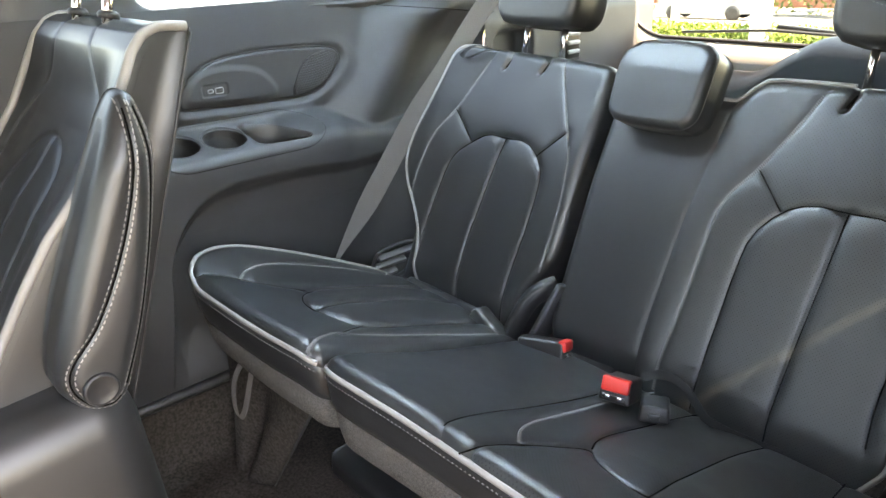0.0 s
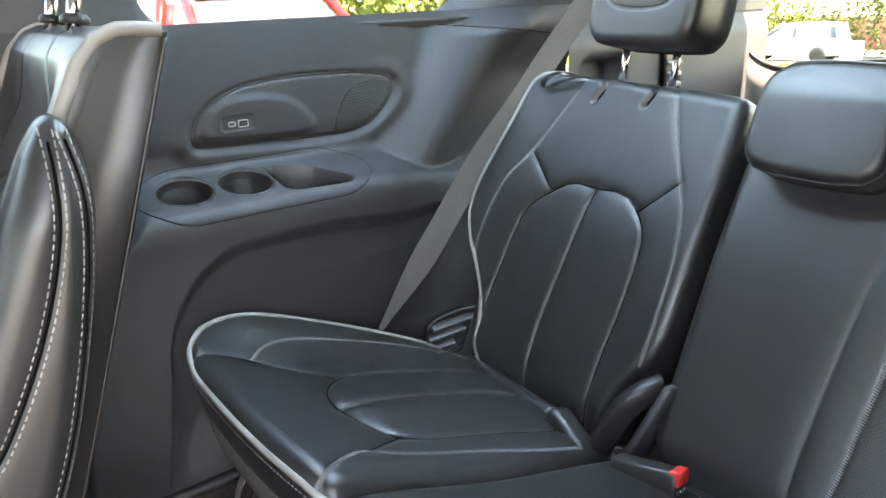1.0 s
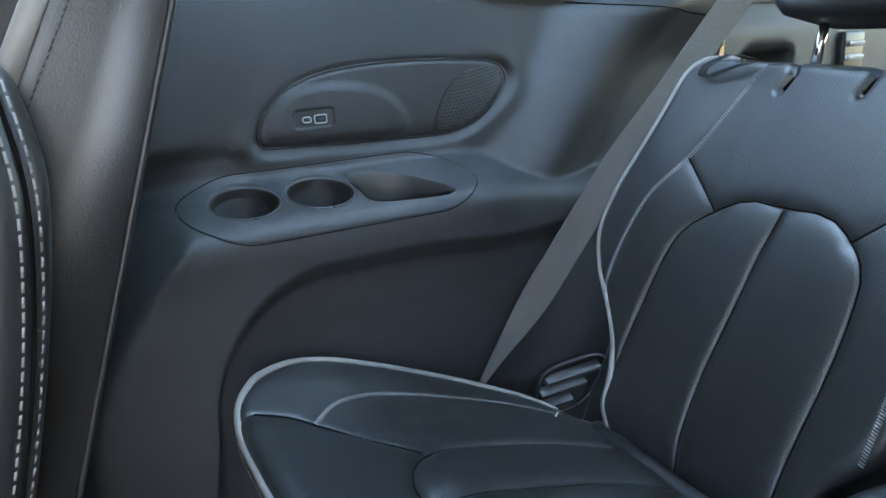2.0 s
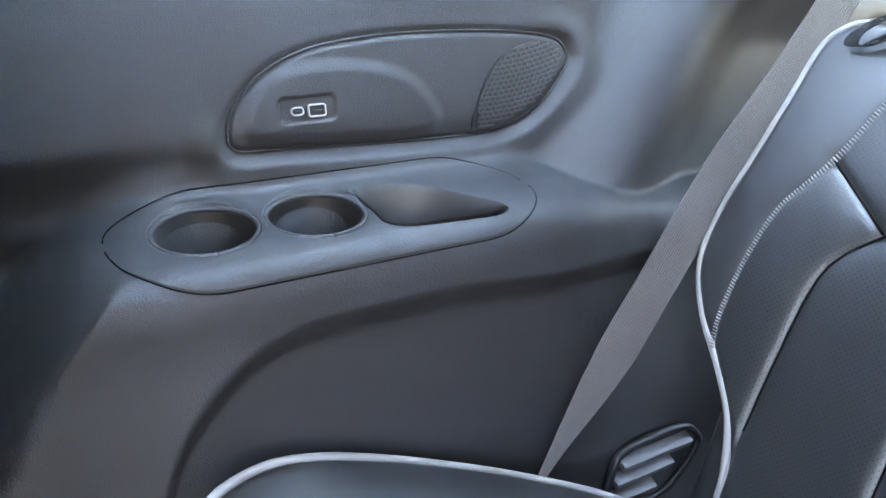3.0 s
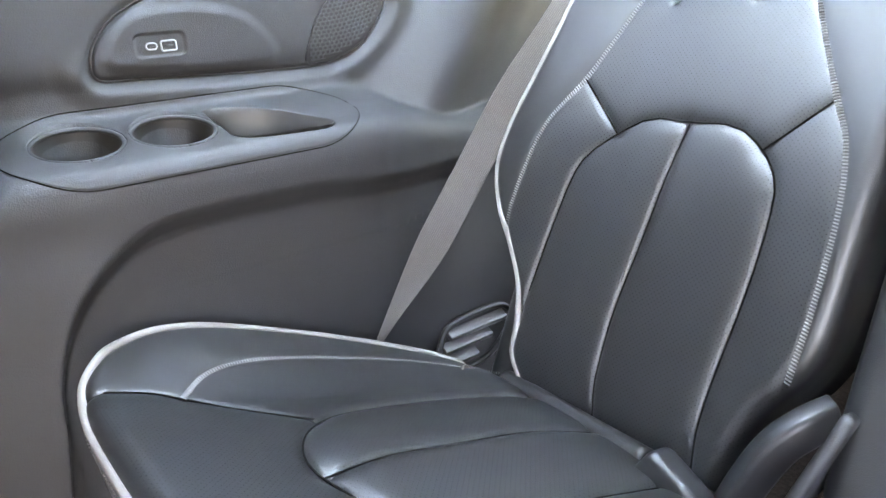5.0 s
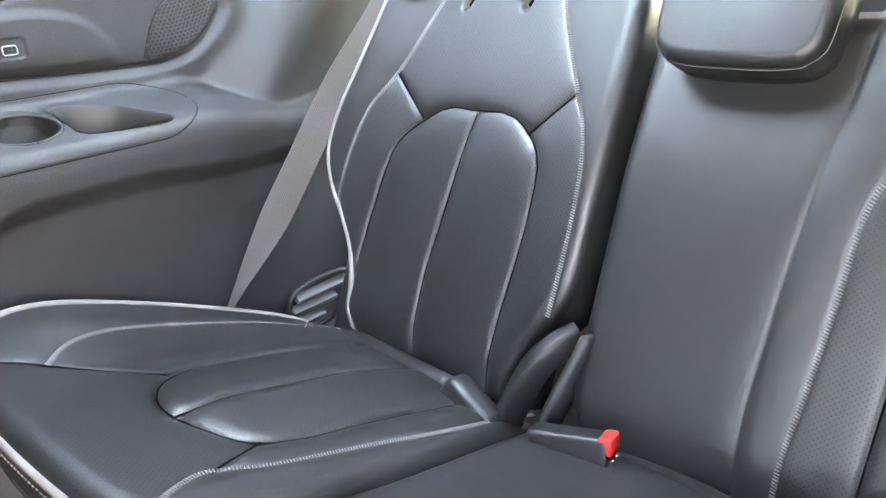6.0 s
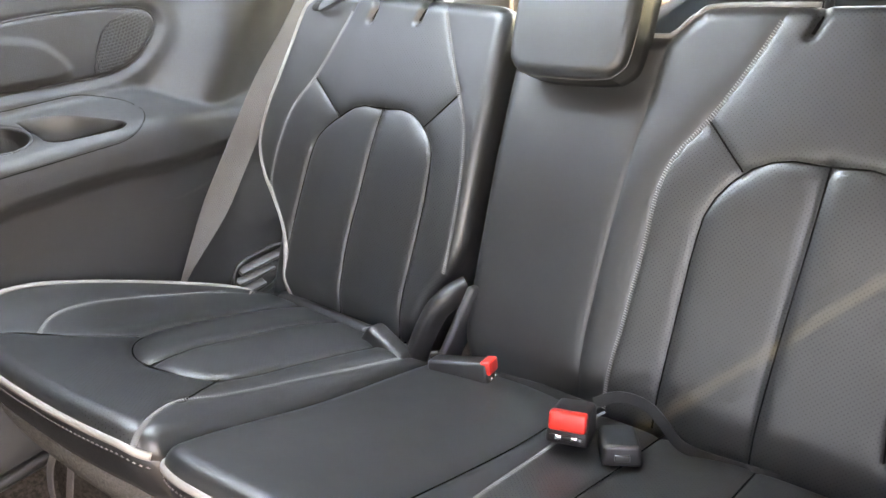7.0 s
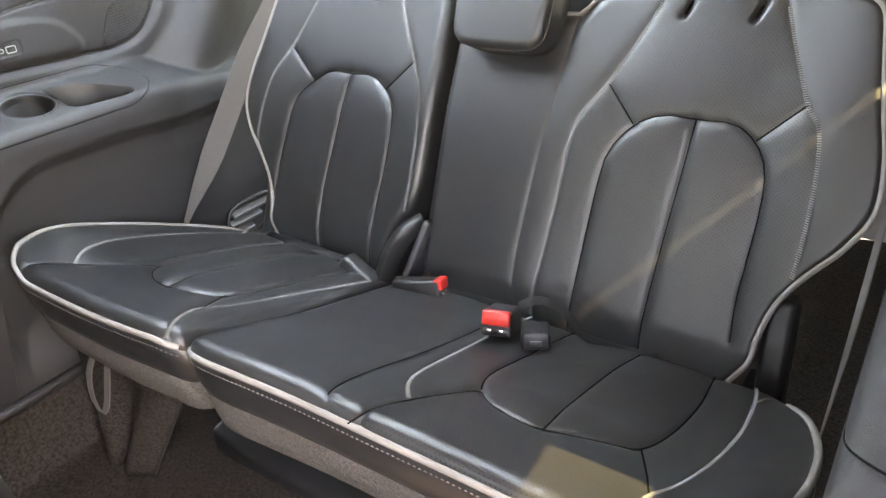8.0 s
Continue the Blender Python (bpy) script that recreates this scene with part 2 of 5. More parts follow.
def ribbon(line, across, width, thick=0.0014, seg=6):
    """A flat strap along a polyline; across is its sideways direction at each point, width at each point."""
    p, a = np.array(line, float), np.array(across, float)
    a /= np.linalg.norm(a, axis=1)[:, None]
    t = np.gradient(p, axis=0)
    t /= np.linalg.norm(t, axis=1)[:, None]
    nrm = np.cross(t, a)
    w = np.broadcast_to(np.asarray(width, float), (len(p),))
    s = np.concatenate([[0], np.cumsum(np.linalg.norm(np.diff(p, axis=0), axis=1))])
    verts, flat, faces = [], [], []
    ring = [(-0.5 + i / seg, 1) for i in range(seg + 1)] + [(0.5 - i / seg, -1) for i in range(seg + 1)]
    m = len(ring)
    for i in range(len(p)):
        for u, side in ring:
            verts.append(p[i] + a[i] * u * w[i] + nrm[i] * side * thick / 2)
            flat.append((u * 0.048, s[i], 0))
    for i in range(len(p) - 1):
        for k in range(m):
            k2 = (k + 1) % m
            faces.append((i * m + k, i * m + k2, (i + 1) * m + k2, (i + 1) * m + k))
    faces.append(tuple(range(m))[::-1])
    faces.append(tuple((len(p) - 1) * m + k for k in range(m)))
    return verts, faces, flat


def block(size, r=0.004, seg=3, at=(0, 0, 0), turn=None, taper=None):
    """A box with rounded edges, as a bmesh."""
    bm = bmesh.new()
    bmesh.ops.create_cube(bm, size=1.0)
    for v in bm.verts:
        v.co = Vector((v.co.x * size[0], v.co.y * size[1], v.co.z * size[2]))
        if taper and v.co.z > 0:
            v.co.x *= taper[0]
            v.co.y *= taper[1]
    if r > 0:
        bmesh.ops.bevel(bm, geom=bm.edges[:], offset=r, segments=seg, profile=0.5, affect="EDGES")
    m = Matrix.Translation(at) @ (turn.to_4x4() if turn is not None else Matrix.Identity(4))
    bm.transform(m)
    for f in bm.faces:
        f.smooth = True
    return bm


def lathe(profile, seg=28, m=None, cap=True):
    """A turned body from (radius, height) pairs."""
    bm = bmesh.new()
    rings = []
    for r, z in profile:
        rings.append([bm.verts.new((r * math.cos(2 * math.pi * k / seg), r * math.sin(2 * math.pi * k / seg), z)) for k in range(seg)])
    for a, b in zip(rings[:-1], rings[1:]):
        for k in range(seg):
            bm.faces.new((a[k], a[(k + 1) % seg], b[(k + 1) % seg], b[k])).smooth = True
    if cap:
        bm.faces.new(rings[0][::-1])
    bm.faces.new(rings[-1])
    if m is not None:
        bm.transform(m)
    return bm


def coons(front, right, rear, left):
    """Points of a patch between four curves: front and rear left to right, left and right front to rear."""
    nu, nv = len(front), len(left)
    s, t = np.linspace(0, 1, nu)[None, :, None], np.linspace(0, 1, nv)[:, None, None]
    # parameters follow the spacing of the curves themselves
    f = np.concatenate([[0], np.cumsum(np.linalg.norm(np.diff(front, axis=0), axis=1))])
    l = np.concatenate([[0], np.cumsum(np.linalg.norm(np.diff(left, axis=0), axis=1))])
    s, t = (f / f[-1])[None, :, None], (l / l[-1])[:, None, None]
    return ((1 - t) * front[None] + t * rear[None] + (1 - s) * left[:, None] + s * right[:, None]
            - ((1 - s) * (1 - t) * front[0] + s * (1 - t) * front[-1] + (1 - s) * t * rear[0] + s * t * rear[-1]))


def pad(name, sides, place, lift, radius, depth, grooves=(), n=(150, 160), perf=None, base=None, ease=0.35):
    """An upholstered cushion: a patch between four sides, rounded at its edge, with sewn grooves; its wall goes down by depth,
    or to the height base. grooves: (line, width, depth, pillow). perf: outlines of pierced areas. Returns the mesh and its edge."""
    nu, nv = n
    front, right, rear, left = (np.array(c, float) for c in sides)
    front, rear = respace(front, nu, ease), respace(rear, nu, ease)
    left, right = respace(left, nv, ease), respace(right, nv, ease)
    g = coons(front, right, rear, left).reshape(-1, 2)
    edge = np.concatenate([front, right[1:], rear[::-1][1:], left[::-1][1:]])
    if callable(radius):
        radius = radius(g[:, 0], g[:, 1])
    d = np.minimum(away(g, edge), radius)
    h = lift(g[:, 0], g[:, 1]) - (radius - np.sqrt(np.maximum(radius ** 2 - (radius - d) ** 2, 0)))
    for line, width, deep, pillow in grooves:
        dg = away(g, np.array(line))
        h = h - deep * np.exp(-(dg / width) ** 2) - pillow * np.exp(-dg / (width * 3.6))
    mask = np.zeros(len(g))
    for poly in perf or ():
        mask = np.maximum(mask, inside(g, np.array(poly)).astype(float))
    idx = np.arange(nu * nv).reshape(nv, nu)
    faces = np.stack([idx[:-1, :-1], idx[:-1, 1:], idx[1:, 1:], idx[1:, :-1]], -1).reshape(-1, 4).tolist()
    loop = np.concatenate([idx[0, :], idx[1:, -1], idx[-1, -2::-1], idx[-2:0:-1, 0]])
    uv, hh = [g], [h]
    steps = (0.15, 0.5, 1.0)
    rings = [loop]
    count = nu * nv
    for k in steps:
        hb = h[loop]
        low = hb - depth * k if base is None else hb + (np.minimum(base, hb - 0.001) - hb) * k
        uv.append(g[loop])
        hh.append(low)
        rings.append(np.arange(count, count + len(loop)))
        count += len(loop)
    m = len(loop)
    for a, b in zip(rings[:-1], rings[1:]):
        faces += [(a[k], b[k], b[(k + 1) % m], a[(k + 1) % m]) for k in range(m)]
    faces.append(rings[-1].tolist())
    uv, hh = np.concatenate(uv), np.concatenate(hh)
    mask = np.concatenate([mask, np.zeros(len(uv) - len(mask))])
    xyz = place(uv[:, 0], uv[:, 1], hh)
    me = as_mesh(name, xyz, faces, True, np.stack([uv[:, 0], uv[:, 1], hh], 1), mask)
    return me, edge


def stitches(name, lines, place, height, parent, mat, length=0.0042, gap=0.0018, wide=0.0011, cross=False, label=""):
    """Rows of small raised stitches along lines on a pad: one piece per row set."""
    pts = []
    for line in lines:
        c = respace(line, max(2, int(np.linalg.norm(np.diff(np.array(line), axis=0), axis=1).sum() / 0.0006)))
        run = max(1, int((wide if cross else length) / 0.0006))
        step = run + max(1, int(gap / 0.0006))
        for i in range(0, len(c) - run, step):
            a, b = c[i], c[i + run]
            t = (b - a) / (np.linalg.norm(b - a) + 1e-12)
            nrm = np.array((-t[1], t[0]))
            if cross:
                mid = (a + b) / 2
                a, b = mid - nrm * length * 0.55 - t * 0.0006, mid + nrm * length * 0.55 + t * 0.0006
                nrm = t
            mid2 = (a + b) / 2
            pts += [a + nrm * wide / 2, a - nrm * wide / 2, b - nrm * wide / 2, b + nrm * wide / 2, mid2 + nrm * wide / 3, mid2 - nrm * wide / 3]
    pts = np.array(pts)
    hgt = height(pts[:, 0], pts[:, 1]) + np.tile([-0.0008] * 4 + [0.0009] * 2, len(pts) // 6)
    verts = place(pts[:, 0], pts[:, 1], hgt)
    faces = []
    for k in range(0, len(pts), 6):
        faces += [(k, k + 1, k + 5, k + 4), (k + 4, k + 5, k + 2, k + 3), (k, k + 4, k + 3), (k + 1, k + 2, k + 5)]
    ob = part(name, as_mesh(name, verts, faces), mat, parent, label)
    ob["kind"] = "stuff"
    return ob


def shifted(line, by):
    """A 2D line moved sideways."""
    p = np.array(line, float)
    t = np.gradient(p, axis=0)
    t /= np.linalg.norm(t, axis=1)[:, None] + 1e-12
    return p + by * np.stack([-t[:, 1], t[:, 0]], 1)


def mirrored(points):
    return [(-x, y) for x, y in points]


# ---------------------------------------------------------------- side trim
TRIM_CTRL = spline([(-0.74, 0.826), (-0.700, 0.822), (-0.680, 0.806), (-0.667, 0.75), (-0.662, 0.672), (-0.668, 0.640), (-0.660, 0.618), (-0.62, 0.602),
               (-0.572, 0.589), (-0.553, 0.578), (-0.547, 0.558), (-0.549, 0.52), (-0.547, 0.45), (-0.546, 0.35), (-0.552, 0.25), (-0.568, 0.165), (-0.578, 0.150), (-0.64, 0.148)], 14)
PLATE = spline([(0.592, 0.663), (0.596, 0.681), (0.609, 0.699), (0.632, 0.716), (0.667, 0.730), (0.711, 0.737), (0.775, 0.740), (0.853, 0.738), (0.906, 0.733), (0.934, 0.725), (0.944, 0.708), (0.938, 0.694),
                (0.922, 0.676), (0.900, 0.657), (0.870, 0.645), (0.834, 0.641), (0.745, 0.643), (0.650, 0.648), (0.606, 0.650), (0.595, 0.654)], 8, True)
PLATE = respace(np.concatenate([PLATE, PLATE[:1]]), 161)[:-1]
TRIM_LEN = np.concatenate([[0], np.cumsum(np.linalg.norm(np.diff(TRIM_CTRL, axis=0), axis=1))])


def trim_surface(y, s):
    """Points of the side trim of the passenger side: y along the cabin, s from 0 at the glass to 1 at the floor."""
    x, z = np.interp(s * TRIM_LEN[-1], TRIM_LEN, TRIM_CTRL[:, 0]), np.interp(s * TRIM_LEN[-1], TRIM_LEN, TRIM_CTRL[:, 1])
    low = sstep(0.628, 0.606, z)                      # 1 on the ledge and below
    # the ledge falls a little and draws back towards the rear
    z = z - 0.035 * low * sstep(0.30, 0.45, z) * sstep(0.84, 1.08, y)
    x = x - 0.045 * low * sstep(0.85, 1.0, y) * sstep(0.25, 0.55, z)
    # wheel arch recess
    bow = np.maximum(0, (0.63 - y) / 0.148)
    top = 0.524 - 0.17 * (1 - np.sqrt(np.maximum(1 - bow ** 2, 0))) - 0.9 * np.maximum(bow - 1, 0) - 0.10 * np.maximum(0, y - 0.75)
    x = x - low * sstep(0.16, 0.27, z) * (0.020 * sstep(-0.012, 0.020, top - z) + 0.10 * np.clip(top - z, 0, 0.20))
    # forward end turns outwards to the door opening
    edge = 0.345 + 0.133 * np.maximum(0, (z - 0.35) / 0.234) ** 1.7
    f = sstep(edge - 0.055, edge + 0.012, y)
    turn = sstep(0.668, 0.575, z) * (1 - f)
    x = x * (1 - turn) + (-0.705) * turn
    # rear pillar swells inwards above the ledge
    lean = y + 0.72 * (0.75 - z)
    wall = -0.672 + (0.064 * sstep(0.965, 1.10, lean) - 0.045 * sstep(1.10, 1.24, lean)) * sstep(0.84, 0.78, z) - 0.033 * turn
    gap = x - wall
    x = np.where(z > 0.45, wall + 0.5 * (gap + np.sqrt(gap ** 2 + 0.012 ** 2)) , x)
    x = x + (1 - low) * sstep(0.70, 0.82, z) * 0.05 * sstep(1.08, 1.2, y)
    # a soft roll runs below and behind the inset plate, which lies in a groove
    near = (z > 0.60) & (z < 0.79) & (y > 0.50) & (y < 1.06)
    if near.any():
        p = np.stack([y[near], z[near]], 1)
        out = away(p, np.concatenate([PLATE, PLATE[:1]])) * np.where(inside(p, PLATE), -1, 1)
        side = np.maximum(sstep(0.690, 0.650, p[:, 1]), sstep(0.87, 0.95, p[:, 0]) * sstep(0.77, 0.72, p[:, 1]))
        x[near] = x[near] + 0.007 * side * sstep(0.002, 0.014, out) * sstep(0.040, 0.014, out) - 0.0030 * np.exp(-(out / 0.0035) ** 2)
    return x, z


BIN_LINE = spline(soften([(0.688, -0.640), (0.703, -0.643), (0.732, -0.636), (0.758, -0.622), (0.783, -0.594), (0.808, -0.560), (0.744, -0.561), (0.692, -0.568), (0.690, -0.604), (0.688, -0.640)], 1)[:-1], 4, True)


def ledge_hole(y, x):
    """Depth of the cup wells and the bin in the ledge tray."""
    p = np.stack([y, x], 1)
    d = np.zeros(len(p))
    for cy, cx in ((0.556, -0.613), (0.6445, -0.610)):
        r = np.hypot(y - cy, (x - cx))
        d = np.maximum(d, 0.075 * sstep(0.0412, 0.0392, r))
    sd = away(p, np.concatenate([BIN_LINE, BIN_LINE[:1]])) * np.where(inside(p, BIN_LINE), 1, -1)
    return np.maximum(d, 0.060 * sstep(-0.001, 0.003, sd))


def down(x, z):
    """How far down the trim profile a point lies, from 0 to 1."""
    return float(TRIM_LEN[np.argmin(np.hypot(TRIM_CTRL[:, 0] - x, TRIM_CTRL[:, 1] - z))] / TRIM_LEN[-1])


S_BACK, S_EDGE, S_LOW = down(-0.664, 0.626), down(-0.556, 0.580), down(-0.549, 0.566)      # tray limits, and where its top turns down


def tray_limits(y):
    a, b = 0.484, 0.847
    half = (S_LOW - S_BACK) / 2
    mid = (S_LOW + S_BACK) / 2
    q = np.clip(np.minimum(y - a, b - y) / 0.075, 0, 1)
    k = np.sqrt(np.maximum(1 - (1 - q) ** 2, 0))
    return mid - half * k, mid + half * k


def side_trim(sign, name):
    fine = (60, 320, 50, 330) if sign < 0 else (60, 120, 40, 170)
    along = np.concatenate([np.linspace(-0.25 if sign < 0 else 0.36, 0.44, fine[0], endpoint=False), np.linspace(0.44, 1.12, fine[1], endpoint=False), np.linspace(1.12, 1.35, fine[2])])
    ny, ns = len(along), fine[3]
    yy, ss = np.meshgrid(along, np.linspace(0, 1, ns), indexing="ij")
    y, s = yy.ravel(), ss.ravel()
    x, z = trim_surface(y, s)
    lo, hi = tray_limits(y)
    pocket = (y > 0.491) & (y < 0.840) & (s > lo + 0.012) & (s < hi - 0.012)
    z = z - np.where(pocket & (s < S_EDGE), 0.095, 0.0)
    x = x - np.where(pocket, np.where(s < S_EDGE, 0.022, 0.012), 0.0)
    idx = np.arange(ny * ns).reshape(ny, ns)
    q = np.stack([idx[:-1, :-1], idx[:-1, 1:], idx[1:, 1:], idx[1:, :-1]], -1).reshape(-1, 4)
    if sign > 0:
        q = q[:, ::-1]
    me = as_mesh(name, np.stack([-sign * x + (0.024 if sign > 0 else 0.0), y, z], 1), q.tolist())
    return me


def ledge_tray(sign):
    ny, ns = 300, 130
    v, w = np.meshgrid(0.4842 + 0.3626 * (1 - np.cos(np.pi * np.linspace(0, 1, ny))) / 2, np.linspace(0, 1, ns), indexing="ij")
    y, w = v.ravel(), w.ravel()
    lo, hi = tray_limits(y)
    s = lo + (hi - lo) * w
    x, z = trim_surface(y, s)
    rim = np.minimum(np.minimum(w, 1 - w) * (hi - lo) * 0.9, np.minimum(y - 0.4842, 0.8468 - y))
    hole = ledge_hole(y, x) * (sign < 0)
    z = z - hole * sstep(0.636, 0.624, z + 0.035 * sstep(0.84, 1.08, y)) + 0.0008 - 0.0012 * sstep(0.002, 0.0, rim)
    x = x + 0.0008 - 0.0012 * sstep(0.002, 0.0, rim)
    idx = np.arange(ny * ns).reshape(ny, ns)
    q = np.stack([idx[:-1, :-1], idx[:-1, 1:], idx[1:, 1:], idx[1:, :-1]], -1).reshape(-1, 4)
    if sign > 0:
        q = q[:, ::-1]
    me = as_mesh("ledge_tray", np.stack([sign * -x + (0.024 if sign > 0 else 0.0), y, z], 1), q.tolist())
    return me


def panel_x(y, z):
    """Where the upper side panel lies."""
    s = np.interp(z, [0.64, 0.665, 0.70, 0.75, 0.79, 0.806], [0.205, 0.182, 0.150, 0.105, 0.068, 0.052])
    for _ in range(6):
        _, zz = trim_surface(y, s)
        s = s + (zz - z) / 1.1
    return trim_surface(y, s)[0]


trims = {}
for sgn, nm in ((-1, "wall_right"), (1, "wall_left")):
    tr = part(nm, side_trim(sgn, nm), TRIM)
    tagged(tr, "dark grey grained plastic cabin side trim", "trim panel", kind="structure")
    tray = part("ledge_tray", ledge_tray(sgn), TRIM, tr, "moulded ledge with two cup holders and a bin" if sgn < 0 else "")
    ty = 0.4844 + 0.3622 * (1 - np.cos(np.pi * np.linspace(0, 1, 90))) / 2
    ts = [tray_limits(ty)[k] for k in (0, 1)]
    for edge_s in ts:
        tx, tz = trim_surface(ty, edge_s)
        v, f = tube(np.stack([sgn * -tx + (0.024 if sgn > 0 else 0.0), ty, tz + 0.0004], 1), 0.0007, 6)
        part("joint", as_mesh("joint", v, f), CREASE_SHADE, tray, "dark joint round the ledge tray")
    trims[sgn] = tr

# ---------------------------------------------------------------- floor, roof and shell
def slab(name, lo, hi, mat, label, category, kind="structure", r=0.0):
    size = [b - a for a, b in zip(lo, hi)]
    mid = [(a + b) / 2 for a, b in zip(lo, hi)]
    return tagged(part(name, block(size, r, 2, mid), mat), label, category, kind=kind)


def floor_sheet():
    """Carpeted floor with the low ribs and bumps of a worn carpet."""
    xs, ys = np.linspace(-0.80, 0.80, 110), np.linspace(-1.6, 1.95, 200)
    x, y = np.meshgrid(xs, ys)
    x, y = x.ravel(), y.ravel()
    z = np.array([0.006 * noise.noise((a * 6, b * 6, 0)) + 0.003 * noise.noise((a * 22, b * 22, 3)) for a, b in zip(x, y)])
    z = z + 0.12 * sstep(0.56, 0.60, np.abs(x)) * (np.abs(y) < 3)
    idx = np.arange(len(x)).reshape(len(ys), len(xs))
    q = np.stack([idx[:-1, :-1], idx[:-1, 1:], idx[1:, 1:], idx[1:, :-1]], -1).reshape(-1, 4)
    return as_mesh("floor", np.stack([x, y, z], 1), q.tolist())


tagged(part("floor", floor_sheet(), CARPET), "dark brown-black carpeted cabin floor", "floor", kind="structure")
slab("floor_pan", (-0.85, -1.7, -0.12), (0.85, 2.0, -0.03), PLASTIC, "painted steel floor pan under the carpet", "floor")
# unseen; made higher to block windscreen light as front seats would
slab("wall_front", (-0.80, -1.74, -0.1), (0.80, -1.70, 0.85), PLASTIC, "unseen dark dashboard and bulkhead, raised to hold back windscreen light", "wall")

# ---------------------------------------------------------------- third row seats
TILT_BACK = radians(23.5)
BV = np.array((0, math.sin(TILT_BACK), math.cos(TILT_BACK)))
BN = np.array((0, -math.cos(TILT_BACK), math.sin(TILT_BACK)))
BO = np.array((0, 0.940, 0.298))


def on_back(u, v, h):
    u, v, h = np.asarray(u, float), np.asarray(v, float), np.asarray(h, float)
    return np.stack([u, 0 * u, 0 * u], -1) + BO + v[..., None] * BV + h[..., None] * BN


def on_seat(u, v, h):
    return np.stack([u, v, h], -1)


OUT_EDGE = [(-0.415, -0.045), (-0.430, -0.022), (-0.444, 0.004), (-0.447, 0.036), (-0.459, 0.084), (-0.484, 0.127), (-0.517, 0.170), (-0.538, 0.216), (-0.535, 0.272),
            (-0.521, 0.330), (-0.509, 0.384), (-0.497, 0.441), (-0.481, 0.460), (-0.466, 0.465)]
A_BACK = dict(
    front=[(-0.425, -0.045), (-0.165, -0.045)],
    right=spline([(-0.165, -0.045), (-0.161, 0.0), (-0.150, 0.042), (-0.127, 0.082), (-0.114, 0.115), (-0.110, 0.16), (-0.109, 0.3), (-0.110, 0.42), (-0.116, 0.450)]),
    rear=spline([(-0.466, 0.465), (-0.45, 0.467), (-0.38, 0.468), (-0.25, 0.467), (-0.14, 0.460), (-0.116, 0.450)]),
    left=spline(OUT_EDGE))
B_BACK = dict(
    front=[(-0.07, -0.045), (0.425, -0.045)],
    left=spline([(-0.07, -0.045), (-0.083, -0.012), (-0.091, 0.03), (-0.093, 0.2), (-0.093, 0.40), (-0.088, 0.42)]),
    rear=spline([(-0.088, 0.42), (-0.06, 0.426), (0.09, 0.426), (0.114, 0.430), (0.134, 0.451), (0.164, 0.464), (0.30, 0.467), (0.45, 0.467), (0.466, 0.465)]),
    right=spline(mirrored(OUT_EDGE)))
A_STITCH_OUT = spline([(-0.394, 0.468), (-0.421, 0.398), (-0.446, 0.335), (-0.476, 0.283), (-0.490, 0.227), (-0.496, 0.175), (-0.494, 0.140)])
A_STITCH_IN = spline([(-0.228, 0.467), (-0.204, 0.408), (-0.166, 0.332), (-0.146, 0.294), (-0.134, 0.238), (-0.131, 0.160), (-0.133, 0.082)])
A_HEX = soften([(-0.446, 0.040), (-0.441, 0.100), (-0.436, 0.155), (-0.428, 0.222), (-0.417, 0.251), (-0.387, 0.279), (-0.350, 0.301), (-0.306, 0.299), (-0.251, 0.302), (-0.217, 0.280), (-0.196, 0.252),
                (-0.192, 0.215), (-0.193, 0.150), (-0.201, 0.066), (-0.203, 0.015), (-0.200, -0.04)], 1)
B_STITCH_IN = spline([(0.238, 0.467), (0.213, 0.404), (0.179, 0.332), (0.153, 0.290), (0.141, 0.247), (0.138, 0.176), (0.133, 0.089), (0.128, 0.026), (0.129, -0.045)])
B_STITCH_OUT = spline([(0.384, 0.467), (0.411, 0.396), (0.440, 0.331), (0.460, 0.300), (0.470, 0.236), (0.472, 0.160), (0.470, 0.120)])
B_HEX = soften([(0.188, -0.045), (0.189, 0.040), (0.191, 0.120), (0.193, 0.190), (0.198, 0.238), (0.227, 0.280), (0.263, 0.299), (0.310, 0.297), (0.359, 0.300), (0.390, 0.280), (0.410, 0.247),
                (0.415, 0.198), (0.413, 0.131), (0.411, 0.070), (0.416, 0.02)], 1)
B_SEAM = spline([(0.113, 0.43), (0.107, 0.354), (0.097, 0.237), (0.091, 0.124), (0.089, 0.043), (0.095, -0.045)])


def a_back_lift(u, v):
    side = 0.008 * sstep(0.10, 0.22, u + 0.308) + 0.020 * sstep(0.07, 0.21, -0.308 - u)
    return 0.002 + side - 0.018 * sstep(0.22, 0.52, v) - 0.010 * sstep(0.02, -0.05, v)


def b_back_lift(u, v):
    side = 0.005 * sstep(0.10, 0.22, 0.308 - u) * sstep(-0.02, 0.13, u) + 0.020 * sstep(0.07, 0.21, u - 0.308)
    return 0.002 + side - 0.018 * sstep(0.22, 0.52, v) - 0.010 * sstep(0.02, -0.05, v)


NARROW = 0.0021


def seam(line, deep=0.0012, pillow=0.0034, width=NARROW):
    return (line, width, deep * 0.45, pillow)


